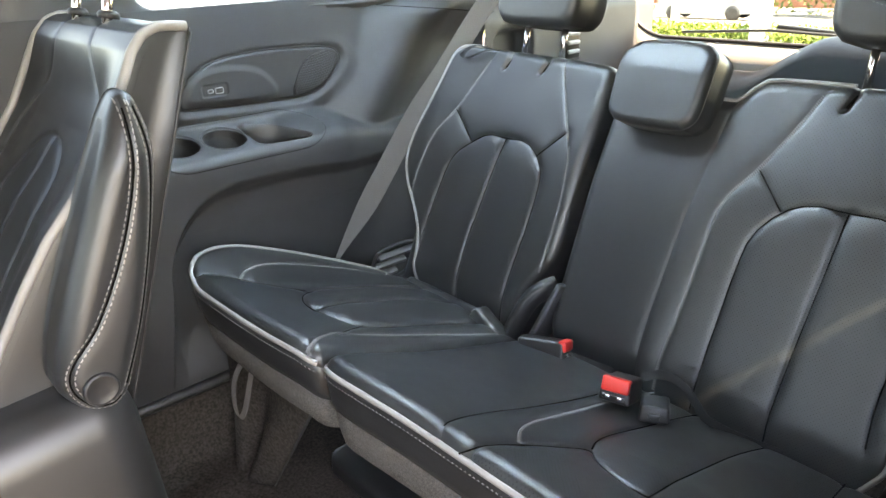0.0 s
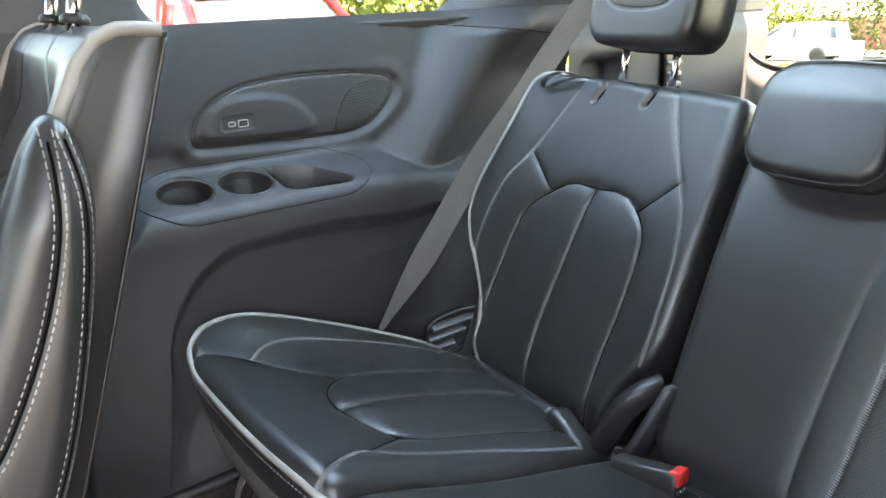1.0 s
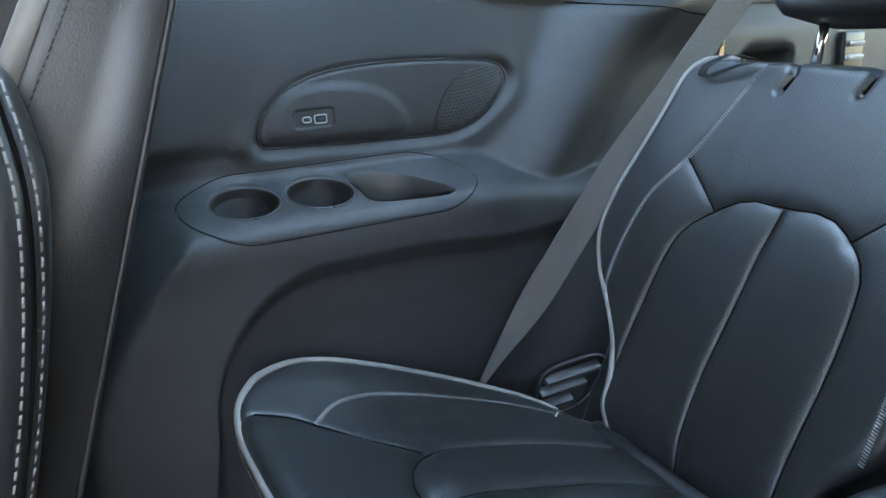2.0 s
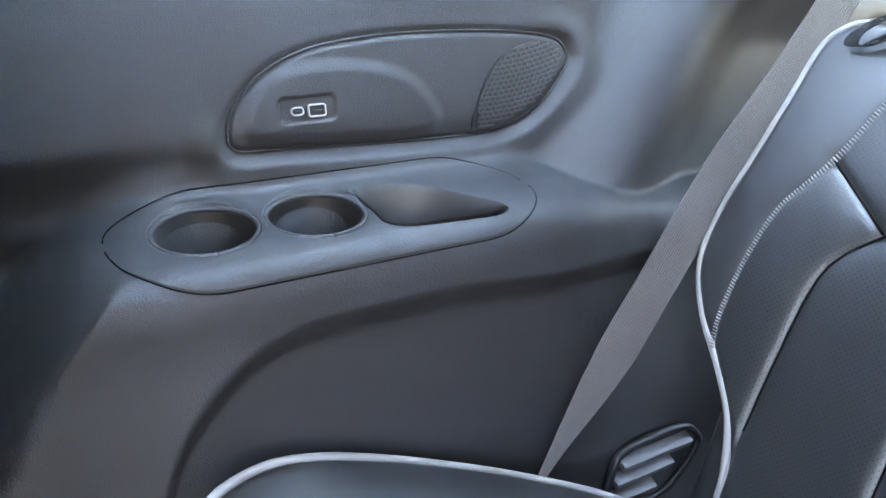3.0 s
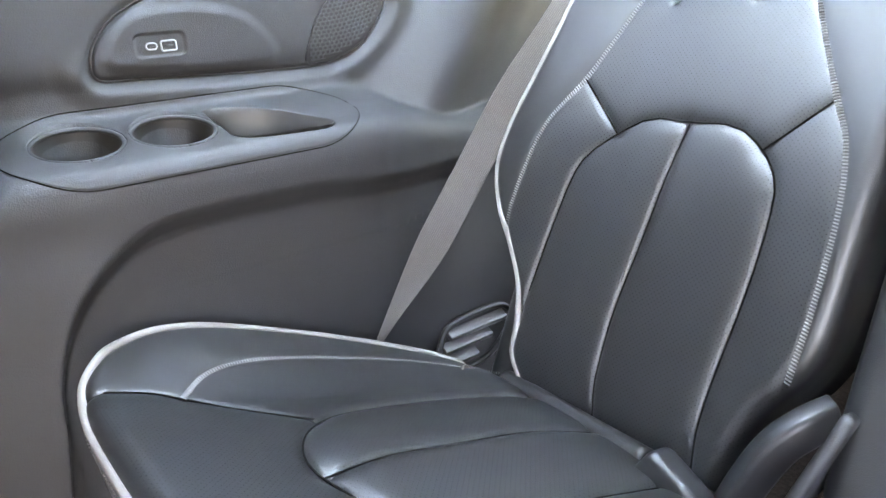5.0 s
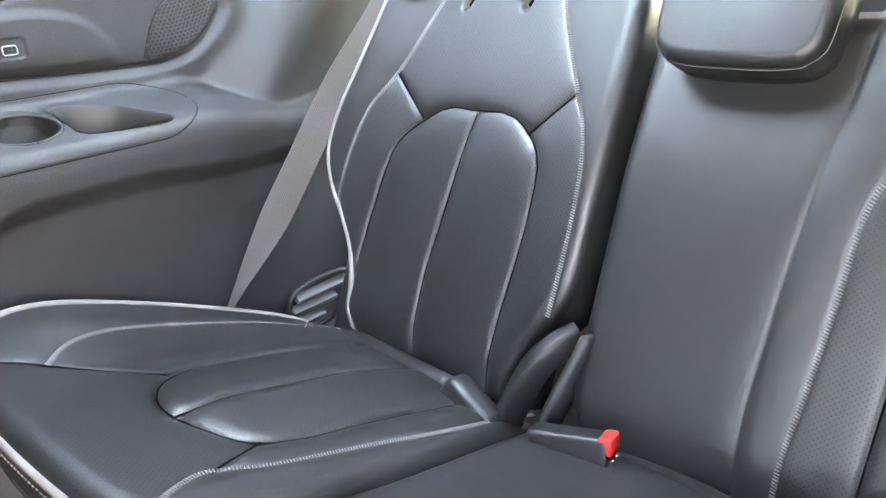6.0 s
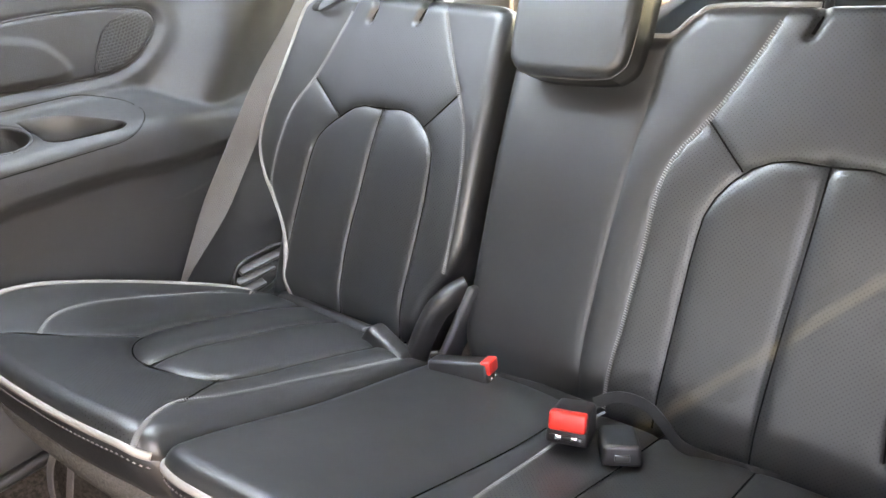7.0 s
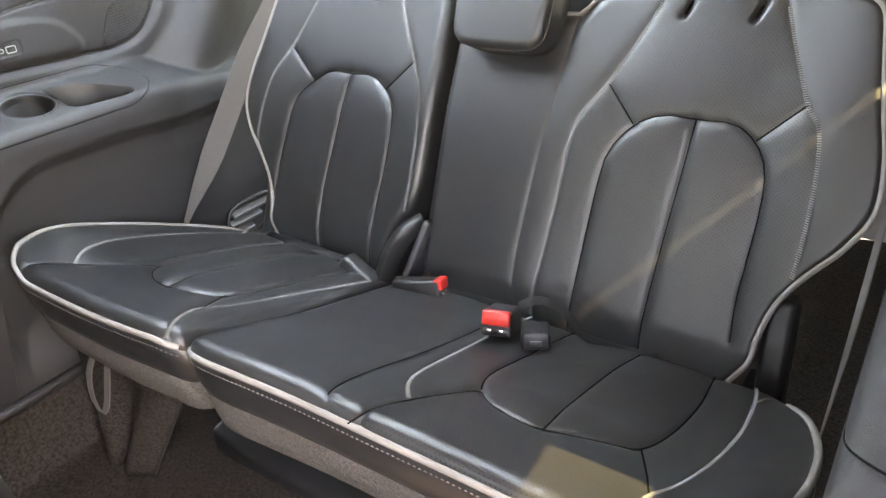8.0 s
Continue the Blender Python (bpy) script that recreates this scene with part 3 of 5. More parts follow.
def shade_creases(grooves, place, lift, parent, shape):
    """A near-black cord at the bottom of each groove, standing in for the shade of the fold."""
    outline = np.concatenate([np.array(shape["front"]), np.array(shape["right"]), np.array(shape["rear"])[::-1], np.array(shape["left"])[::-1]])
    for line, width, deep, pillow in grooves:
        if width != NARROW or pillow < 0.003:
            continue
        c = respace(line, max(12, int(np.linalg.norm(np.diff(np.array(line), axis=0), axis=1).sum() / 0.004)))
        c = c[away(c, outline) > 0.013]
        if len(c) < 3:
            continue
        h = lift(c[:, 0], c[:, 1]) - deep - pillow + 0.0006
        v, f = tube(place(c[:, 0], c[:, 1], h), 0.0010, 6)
        part("seam", as_mesh("seam", v, f), CREASE_SHADE, parent)


def dents(mid):
    return [(np.array([(x, 0.47), (x + 0.004, 0.452), (x - 0.004, 0.432)]), 0.005, 0.008, 0.001) for x in mid]


def piping(name, line2, place, height, parent, r=0.0042, label="pale grey leather piping"):
    c = respace(line2, max(20, int(len(line2) * 1.5)))
    p = place(c[:, 0], c[:, 1], height(c[:, 0], c[:, 1]))
    v, f = tube(p, r, 10)
    return part(name, as_mesh(name, v, f), PIPING, parent, label)


def third_row_back(seat, shape, lift, grooves, perf, n):
    me, edge = pad("backrest", (shape["front"], shape["right"], shape["rear"], shape["left"]), on_back, lift, lambda u, v: 0.010 + 0.012 * sstep(0.40, 0.25, np.abs(u)), 0.075, grooves, n, perf)
    ob = part("backrest", me, LEATHER, seat)
    shade_creases(grooves, on_back, lift, ob, shape)
    return ob


single = thing("third_row_seat", (-0.33, 0.72, 0.0), "black leather single rear seat with pale piping", "car seat", "third row seats")
double = thing("third_row_seat", (0.22, 0.72, 0.0), "black leather double rear seat with a plain middle place", "car seat", "third row seats")
A_PERF = [np.concatenate([A_STITCH_OUT, [(-0.447, 0.05), (-0.44, 0.0), (-0.43, -0.04), (-0.18, -0.04), (-0.15, 0.05)], A_STITCH_IN[::-1]])]
B_PERF = [np.concatenate([B_STITCH_IN, [(0.42, -0.04), (0.44, 0.06)], B_STITCH_OUT[::-1]])]
back_a = third_row_back(single, A_BACK, a_back_lift,
                        [seam(A_STITCH_OUT, 0.0015, 0.0022), seam(A_STITCH_IN, 0.0015, 0.0022), seam(A_HEX, 0.0012, 0.0048), seam([(-0.446, 0.335), (-0.387, 0.279)]), seam([(-0.166, 0.332), (-0.217, 0.280)], 0.001, 0.003),
                         seam(spline([(-0.303, 0.298), (-0.311, 0.241), (-0.319, 0.167), (-0.328, 0.090), (-0.328, 0.020), (-0.323, -0.03)]), 0.0012, 0.0064)] + dents((-0.361, -0.267)),
                        A_PERF, (250, 270))
back_b = third_row_back(double, B_BACK, b_back_lift,
                        [seam(B_STITCH_OUT, 0.0015, 0.0022), seam(B_STITCH_IN, 0.0015, 0.0022), seam(B_HEX, 0.0012, 0.0044), seam([(0.179, 0.332), (0.227, 0.280)]), seam([(0.440, 0.331), (0.390, 0.280)], 0.001, 0.003),
                         seam(spline([(0.310, 0.297), (0.307, 0.222), (0.303, 0.152), (0.299, 0.070), (0.297, 0.0), (0.298, -0.04)]), 0.0012, 0.0060), seam(B_SEAM, 0.001, 0.0028)] + dents((0.265, 0.356)),
                        B_PERF, (350, 270))
flush = lambda fn, drop: (lambda u, v: fn(u, v) - drop)
edge_a = np.concatenate([spline(OUT_EDGE), spline([(-0.466, 0.465), (-0.45, 0.467), (-0.43, 0.468)])[1:]])
piping("piping", edge_a, on_back, flush(a_back_lift, 0.006), back_a)
edge_b = np.concatenate([spline(mirrored(OUT_EDGE)), spline([(0.466, 0.465), (0.45, 0.467), (0.43, 0.468)])[1:]])
piping("piping", edge_b, on_back, flush(b_back_lift, 0.006), back_b)
piping("piping", B_BACK["rear"][18:70], on_back, flush(b_back_lift, 0.012), back_b, 0.0030)
for ob, lines, fn in ((back_a, (A_STITCH_OUT, A_STITCH_IN), a_back_lift), (back_b, (B_STITCH_OUT, B_STITCH_IN), b_back_lift)):
    lines = [l[(l[:, 1] < 0.449) & (l[:, 1] > -0.03)] for l in lines]
    # a black cord in each shallow dent stands in for the slot's inner shade
    for x in (-0.361, -0.267) if ob is back_a else (0.265, 0.356):
        c = np.array([(x + 0.002, 0.453), (x + 0.001, 0.447), (x - 0.001, 0.440), (x - 0.003, 0.434)])
        v, f = tube(on_back(c[:, 0], c[:, 1], fn(c[:, 0], c[:, 1]) - np.array([0.0112, 0.0090, 0.0078, 0.0070])), 0.0020, 8)
        part("tether_slot", as_mesh("tether_slot", v, f), CREASE_SHADE, ob, "slot in the backrest's top, its shade given by a black cord")
    stitches("stitching", lines, on_back, flush(fn, 0.0013), ob, THREAD, 0.0056, 0.0021, 0.0014, True, "pale grey ladder stitching")

# cushions
LOBE = [(-0.500, 0.503), (-0.530, 0.528), (-0.549, 0.566), (-0.550, 0.615), (-0.555, 0.69), (-0.550, 0.78), (-0.528, 0.87), (-0.490, 0.92), (-0.47, 0.935)]
A_SEAT = dict(front=spline([(-0.500, 0.503), (-0.475, 0.491), (-0.43, 0.485), (-0.33, 0.485), (-0.25, 0.489), (-0.19, 0.496), (-0.150, 0.504), (-0.134, 0.513)]),
              left=spline(LOBE), right=spline([(-0.134, 0.513), (-0.127, 0.53), (-0.124, 0.6), (-0.121, 0.8), (-0.118, 0.935)]), rear=[(-0.47, 0.935), (-0.118, 0.935)])
B_SEAT = dict(front=spline([(-0.105, 0.512), (-0.092, 0.504), (-0.06, 0.500), (0.0, 0.503), (0.09, 0.511), (0.2, 0.514), (0.34, 0.515), (0.45, 0.508), (0.48, 0.506), (0.500, 0.511)]),
              right=spline([(0.500, 0.511)] + mirrored(LOBE)[1:]), left=spline([(-0.105, 0.512), (-0.113, 0.53), (-0.117, 0.6), (-0.113, 0.8), (-0.110, 0.935)]), rear=[(-0.110, 0.935), (0.47, 0.935)])


def seat_lift(u, v):
    z = 0.424 - 0.40 * (v - 0.5) + 0.020 * sstep(0.65, 0.92, v)
    side = sstep(0.43, 0.555, np.abs(u)) * sstep(0.95, 0.62, v) * (0.45 + 0.55 * sstep(0.50, 0.62, v))
    return z + 0.039 * side


def a_seat_lift(u, v):
    return seat_lift(u, v) + 0.013 * np.exp(-((u + 0.30) / 0.085) ** 2) * sstep(0.58, 0.68, v) * sstep(0.96, 0.80, v) - 0.008 * sstep(-0.17, -0.125, u)


def b_seat_lift(u, v):
    return seat_lift(u, v) + 0.009 * np.exp(-((u - 0.31) / 0.09) ** 2) * sstep(0.62, 0.70, v) * sstep(0.96, 0.80, v) + 0.004 * np.exp(-(u / 0.09) ** 2)


A_S1 = spline([(-0.448, 0.561), (-0.474, 0.585), (-0.489, 0.616), (-0.500, 0.665), (-0.504, 0.74), (-0.500, 0.83), (-0.478, 0.905), (-0.45, 0.95)])
A_S2 = spline([(-0.462, 0.492), (-0.460, 0.532), (-0.448, 0.561), (-0.425, 0.600), (-0.404, 0.634), (-0.392, 0.652)])
A_S3 = soften([(-0.385, 0.95), (-0.400, 0.850), (-0.411, 0.765), (-0.408, 0.684), (-0.380, 0.641), (-0.345, 0.616), (-0.308, 0.606), (-0.258, 0.617), (-0.220, 0.634), (-0.206, 0.672), (-0.205, 0.746), (-0.190, 0.853),
               (-0.185, 0.95)], 2)
A_S4 = spline([(-0.294, 0.611), (-0.303, 0.698), (-0.300, 0.80), (-0.292, 0.895), (-0.290, 0.95)])
A_S5 = spline([(-0.130, 0.498), (-0.152, 0.520), (-0.178, 0.557), (-0.187, 0.585), (-0.176, 0.630), (-0.168, 0.713), (-0.150, 0.82), (-0.138, 0.95)])
A_S6 = np.array([(-0.187, 0.585), (-0.200, 0.612), (-0.213, 0.645)])
B_S1 = spline([(0.130, 0.500), (0.106, 0.539), (0.097, 0.603), (0.098, 0.687), (0.105, 0.80), (0.105, 0.95)])
B_S2 = soften([(0.168, 0.497), (0.160, 0.535), (0.171, 0.586), (0.190, 0.631), (0.209, 0.671), (0.228, 0.650), (0.258, 0.638), (0.296, 0.633), (0.330, 0.644), (0.379, 0.662), (0.403, 0.671), (0.416, 0.731), (0.420, 0.82), (0.412, 0.894),
               (0.405, 0.95)], 2)
B_S3 = spline([(0.171, 0.586), (0.147, 0.615), (0.134, 0.651), (0.130, 0.700), (0.130, 0.789), (0.13, 0.95)])
B_S4 = spline([(0.209, 0.671), (0.198, 0.697), (0.195, 0.735), (0.203, 0.827), (0.205, 0.95)])
B_S5 = spline([(0.308, 0.638), (0.307, 0.75), (0.309, 0.871), (0.309, 0.95)])
B_S6 = spline([(0.432, 0.520), (0.438, 0.590), (0.454, 0.628), (0.468, 0.692), (0.475, 0.774), (0.470, 0.87), (0.46, 0.93)])
B_S7 = spline([(0.403, 0.671), (0.423, 0.631), (0.438, 0.595)])


def cushion(seat, shape, lift, grooves, perf, n, pipe):
    me, _ = pad("cushion", (shape["front"], shape["right"], shape["rear"], shape["left"]), on_seat, lift, lambda u, v: 0.024 - 0.012 * sstep(0.43, 0.52, np.abs(u)), 0.03, grooves, n, perf)
    ob = part("cushion", me, LEATHER, seat)
    shade_creases(grooves, on_seat, lift, ob, shape)
    drop = lambda u: 0.022 - 0.0195 * sstep(0.43, 0.53, np.abs(u))
    piping("piping", pipe, on_seat, lambda u, v: lift(u, v) - drop(u), ob)
    # leather skirt under the piping, and the felt-covered base below it
    inner = shape["right"][1:16] if pipe[0][0] < -0.3 else shape["left"][15:0:-1]
    c = respace(np.concatenate([pipe, inner] if pipe[0][0] < -0.3 else [inner, pipe]), 170)
    top = lift(c[:, 0], c[:, 1]) - drop(c[:, 0]) - 0.002
    mid = np.array([c[:, 0].mean(), 0.75])
    inward = (mid - c) / np.linalg.norm(mid - c, axis=1)[:, None]
    rows = []
    for k, (dz, din) in enumerate([(0.0, 0.002), (-0.004, -0.001), (-0.02, -0.002), (-0.045, 0.001), (-0.058, 0.006), (-0.062, 0.014)]):
        rows.append(np.stack([c[:, 0] + inward[:, 0] * din, c[:, 1] + inward[:, 1] * din, top + dz], 1))
    idx = np.arange(len(rows) * len(c)).reshape(len(rows), len(c))
    q = np.stack([idx[:-1, :-1], idx[1:, :-1], idx[1:, 1:], idx[:-1, 1:]], -1).reshape(-1, 4).tolist()
    part("skirt", as_mesh("skirt", np.concatenate(rows), q), LEATHER, ob, "smooth black leather skirt")
    rows = []
    for dz, din in [(-0.056, 0.010), (-0.062, 0.006), (-0.09, 0.010), (-0.112, 0.016), (-0.118, 0.03), (-0.120, 0.10)]:
        rows.append(np.stack([c[:, 0] + inward[:, 0] * din, c[:, 1] + inward[:, 1] * din, top + dz], 1))
    part("felt_base", as_mesh("felt_base", np.concatenate(rows), q), FELT, ob, "grey speckled felt seat base")
    return ob


def pipe_line(shape, outer):
    f = shape["front"]
    return np.concatenate([shape["left"][80::-1], f[1:]]) if outer == "left" else np.concatenate([f, shape["right"][1:81]])


A_SPERF = [np.concatenate([A_S2, A_S3[14:36], A_S5[24::-1]])] + [A_S3]
seat_a = cushion(single, A_SEAT, a_seat_lift, [seam(A_S1, 0.0015, 0.0022), seam(A_S2, 0.001, 0.0034), seam(A_S3, 0.0014, 0.0062), seam(A_S4, 0.0012, 0.0056), seam(A_S5, 0.0015, 0.0028), seam(A_S6, 0.001, 0.0034)],
                 A_SPERF, (250, 260), pipe_line(A_SEAT, "left"))
B_SPERF = [np.concatenate([B_S2[8:], B_S3[::-1]]), np.concatenate([[(0.17, 0.50), (0.435, 0.50)], B_S7[::-1], B_S2[40:4:-1]])]
seat_b = cushion(double, B_SEAT, b_seat_lift, [seam(B_S1, 0.001, 0.0034), seam(B_S2, 0.0014, 0.0050), seam(B_S3, 0.0015, 0.0022), seam(B_S4, 0.001, 0.0044), seam(B_S5, 0.001, 0.0042), seam(B_S6, 0.0015, 0.0022), seam(B_S7, 0.001, 0.0034)],
                 B_SPERF, (370, 260), pipe_line(B_SEAT, "right"))
stitches("stitching", (A_S1, A_S5), on_seat, flush(a_seat_lift, 0.0014), seat_a, THREAD, 0.0052, 0.0021, 0.0014, True, "pale grey ladder stitching")
stitches("stitching", (B_S3, B_S6), on_seat, flush(b_seat_lift, 0.0013), seat_b, THREAD, 0.0052, 0.0021, 0.0014, True, "pale grey ladder stitching")
for shape, ob, fn, side in ((A_SEAT, seat_a, a_seat_lift, "left"), (B_SEAT, seat_b, b_seat_lift, "right")):
    line = pipe_line(shape, side)
    c = respace(line, 200)
    stitches("seam_thread", (shifted(c, -0.0035),), on_seat, flush(fn, 0.034), ob, THREAD, 0.004, 0.003, 0.0012)

for sgn, ob in ((-1, seat_a), (1, seat_b)):
    c = spline([(sgn * 0.466, 0.872, 0.287), (sgn * 0.473, 0.883, 0.290), (sgn * 0.479, 0.892, 0.289), (sgn * 0.483, 0.900, 0.282), (sgn * 0.485, 0.905, 0.272)], 8)
    v, f = tube(c, 0.0020, 8)
    part("piping_end", as_mesh("piping_end", v, f), PIPING, ob, "loose curled end of the pale piping")


# head restraints
def head_restraint(mid, v0, posts):
    """A head restraint of the outer places, raised on two chromed posts."""
    ob = thing("head_restraint", (mid, 1.20, 0.70), "black leather head restraint on chromed posts", "headrest", "outer head restraints")
    w, hgt = 0.098, 0.19
    front = spline([(-w + 0.02, 0.0), (-0.05, -0.004), (0.05, -0.004), (w - 0.02, 0.0)])
    right = spline([(w - 0.02, 0.0), (w - 0.004, 0.02), (w, 0.06), (w - 0.004, hgt * 0.7), (w - 0.03, hgt)])
    rear = spline([(-w + 0.03, hgt), (-0.04, hgt + 0.008), (0.04, hgt + 0.008), (w - 0.03, hgt)])
    left = spline([(-x, y) for x, y in [(w - 0.02, 0.0), (w - 0.004, 0.02), (w, 0.06), (w - 0.004, hgt * 0.7), (w - 0.03, hgt)]])
    tilt = radians(12)
    hv, hn, ho = np.array((0, math.sin(tilt), math.cos(tilt))), np.array((0, -math.cos(tilt), math.sin(tilt))), np.array((mid, 1.195, v0))

    def put(u, v, h):
        return np.stack([u, 0 * u, 0 * u], -1) + ho + v[..., None] * hv + h[..., None] * hn

    lift = lambda u, v: 0.058 + 0 * u
    loop = soften([(-0.066, 0.19), (-0.066, 0.075), (-0.045, 0.048), (0.045, 0.048), (0.066, 0.075), (0.066, 0.19)], 3)
    me, edge = pad("cushion", (front, right, rear, left), put, lift, 0.018, 0.075, [seam(loop, 0.003, 0.002)], (90, 90))
    part("cushion", me, LEATHER, ob)
    stitches("stitching", (shifted(loop, 0.004), shifted(loop, -0.004)), put, lambda u, v: lift(u, v) - 0.001, ob, THREAD, 0.004, 0.002, 0.0011)
    for px in posts:
        p = put(np.array([px - mid] * 2), np.array([-0.07, 0.02]), np.array([0.005, 0.005]))
        v, f = tube(p, 0.0058, 14)
        part("post", as_mesh("post", v, f), CHROME, ob, "chromed steel post")
    return ob


head_restraint(-0.312, 0.762, (-0.361, -0.267))
head_restraint(0.310, 0.762, (0.356, 0.265))


def middle_restraint():
    ob = thing("middle_head_restraint", (0.0, 1.09, 0.62), "low black leather head restraint stowed on the middle backrest", "headrest")
    w = 0.080
    prof = [(w - 0.02, 0.0), (w - 0.004, 0.016), (w, 0.05), (w, 0.095), (w - 0.005, 0.115), (w - 0.022, 0.130)]
    front = spline([(-w + 0.02, 0.0), (-0.03, -0.004), (0.03, -0.004), (w - 0.02, 0.0)])
    rear = spline([(-w + 0.022, 0.130), (-0.03, 0.134), (0.03, 0.134), (w - 0.022, 0.130)])

    def put(u, v, h):
        return on_back(u + 0.013, v + 0.361, h)

    lift = lambda u, v: 0.053 + 0.005 * (1 - (u / w) ** 2) - 0.022 * sstep(0.08, 0.16, v)
    me, edge = pad("cushion", (front, spline(prof), rear, spline(mirrored(prof))), put, lift, 0.0135, 0.05, [], (110, 110))
    part("cushion", me, LEATHER, ob)
    ring = respace(np.concatenate([edge, edge[:1]]), 160)
    p = put(ring[:, 0], ring[:, 1], lift(ring[:, 0], ring[:, 1]) - 0.0125)
    v, f = tube(p, 0.00055, 6)
    part("seam", as_mesh("seam", v, f), THREAD, ob, "fine pale seam cord")
    return ob


middle_restraint()


# ---------------------------------------------------------------- windows, pillars and tail of the shell
def rounded(lo, hi, r, n=10):
    """A rounded rectangle from its lower left corner round anticlockwise; r: the radius of each corner, lower left first."""
    rs = r if isinstance(r, (tuple, list)) else (r,) * 4
    pts = []
    for (cx, cy, a0), q in zip(((lo[0], lo[1], 180), (hi[0], lo[1], 270), (hi[0], hi[1], 0), (lo[0], hi[1], 90)), rs):
        ox, oy = cx + (q if cx == lo[0] else -q), cy + (q if cy == lo[1] else -q)
        pts += [(ox + q * math.cos(radians(a0 + 90 * k / n)), oy + q * math.sin(radians(a0 + 90 * k / n))) for k in range(n + 1)]
    return np.array(pts)


def ring_wall(name, inner, lo, hi, put, reveal, flip=False):
    """A wall with one rounded opening; the opening's edge turns back by reveal."""
    out = []
    mid = (inner.min(0) + inner.max(0)) / 2
    span = (inner.max(0) - inner.min(0)) / 2
    for p in inner:
        d = (p - mid) / span
        k = 1 / max(abs(d[0]), abs(d[1]), 1e-6)
        q = d * k
        out.append((mid[0] + q[0] * ((hi[0] - mid[0]) if q[0] > 0 else (mid[0] - lo[0])), mid[1] + q[1] * ((hi[1] - mid[1]) if q[1] > 0 else (mid[1] - lo[1]))))
    out = np.array(out)
    n = len(inner)
    rows = [(out, 0.0)] + [(inner + (out - inner) * f, 0.0) for f in (0.75, 0.5, 0.25, 0.08)] + [(inner + (out - inner) * 0.02, 0.25), (inner, 1.0)]
    verts = np.concatenate([put(r[:, 0], r[:, 1], np.full(n, -reveal * d)) for r, d in rows])
    faces = []
    for a in range(len(rows) - 1):
        for k in range(n):
            k2 = (k + 1) % n
            f = (a * n + k, a * n + k2, (a + 1) * n + k2, (a + 1) * n + k)
            faces.append(f if flip else f[::-1])
    return as_mesh(name, verts, faces)


def pane(name, outline, put, depth, thick=0.004):
    n = len(outline)
    v = np.concatenate([put(outline[:, 0], outline[:, 1], np.full(n, depth)), put(outline[:, 0], outline[:, 1], np.full(n, depth - thick))])
    f = [list(range(n)), list(range(n, 2 * n))[::-1]] + [(k, k + n, (k + 1) % n + n, (k + 1) % n) for k in range(n)]
    return as_mesh(name, v, f, False)


def side_put(sign):
    def put(y, z, h):
        lean = -0.10 * np.maximum(z - 0.83, 0)
        x = 0.705 + lean - 0.085 * sstep(1.12, 1.22, y) * sstep(0.7, 0.84, z)
        return np.stack([sign * (x - h), y, z], -1)
    return put


# unseen roof opening and blind, added to light the third row from above
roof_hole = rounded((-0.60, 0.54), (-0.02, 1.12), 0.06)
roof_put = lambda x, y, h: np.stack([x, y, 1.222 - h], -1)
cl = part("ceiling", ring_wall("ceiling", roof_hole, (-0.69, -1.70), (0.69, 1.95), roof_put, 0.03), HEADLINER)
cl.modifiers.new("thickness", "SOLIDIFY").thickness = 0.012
tagged(cl, "light grey fabric headliner round an added roof window", "ceiling", kind="structure")
rw = tagged(new("window_roof"), "unseen roof window with a pale blind, added to light the third row", "window", kind="structure")
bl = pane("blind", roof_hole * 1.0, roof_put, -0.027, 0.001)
part("blind", bl, FILL_BLIND, rw, "pale translucent blind added as a soft light from above")
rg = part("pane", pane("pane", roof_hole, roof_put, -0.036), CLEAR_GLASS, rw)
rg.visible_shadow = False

count = 0
for sgn, nm in ((-1, "right"), (1, "left")):
    put = side_put(sgn)
    spans = [((0.50 if sgn < 0 else 0.4405, 0.80), (1.46, 1.23), (0.560 if sgn < 0 else 0.50, 0.823), (1.135, 1.19), (0.05, 0.055, 0.06, 0.06))]
    spans.append(((-0.70, 0.80), (0.5005 if sgn < 0 else 0.441, 1.23), (-0.58, 0.823), (0.36 if sgn < 0 else 0.42, 1.19), (0.05,) * 4))
    spans.append(((-1.70, 0.60), (-0.6995, 1.23), (-1.45, 0.75), (-0.80, 1.15), (0.10, 0.05, 0.05, 0.10)))
    for lo, hi, ilo, ihi, rr in spans:
        count += 1
        inner = rounded(ilo, ihi, rr)
        fr = part("pillar_trim_%d" % count, ring_wall("pillar_trim", inner, lo, hi, put, 0.035, sgn > 0), TRIM_UPPER)
        tagged(fr, "grey plastic pillar trim round a side window", "trim panel", kind="structure")
        if sgn > 0 and ihi[0] < 0.5 and ilo[0] > -1:
            continue                                  # unseen window, left without a pane to let daylight in
        w = tagged(new("window_%d" % count), "tinted fixed side window", "window", kind="structure")
        pn = part("pane", pane("pane", inner + (inner - (np.array(ilo) + np.array(ihi)) / 2) * 0.02, put, -0.032), SHADE_GLASS if sgn < 0 else GLASS, w)
        pn.visible_shadow = sgn > 0
    slab("door_panel_%s" % nm, (sgn * 0.71 - 0.03, -1.70, 0.0), (sgn * 0.71 + 0.03, -0.24, 0.62), PLASTIC, "dark front door lining", "door")
    if sgn < 0:
        slab("door_top_%s" % nm, (sgn * 0.70 - 0.03, -0.72, 0.60), (sgn * 0.70 + 0.03, -0.23, 0.815), TRIM, "dark upper sliding door lining", "door", r=0.02)

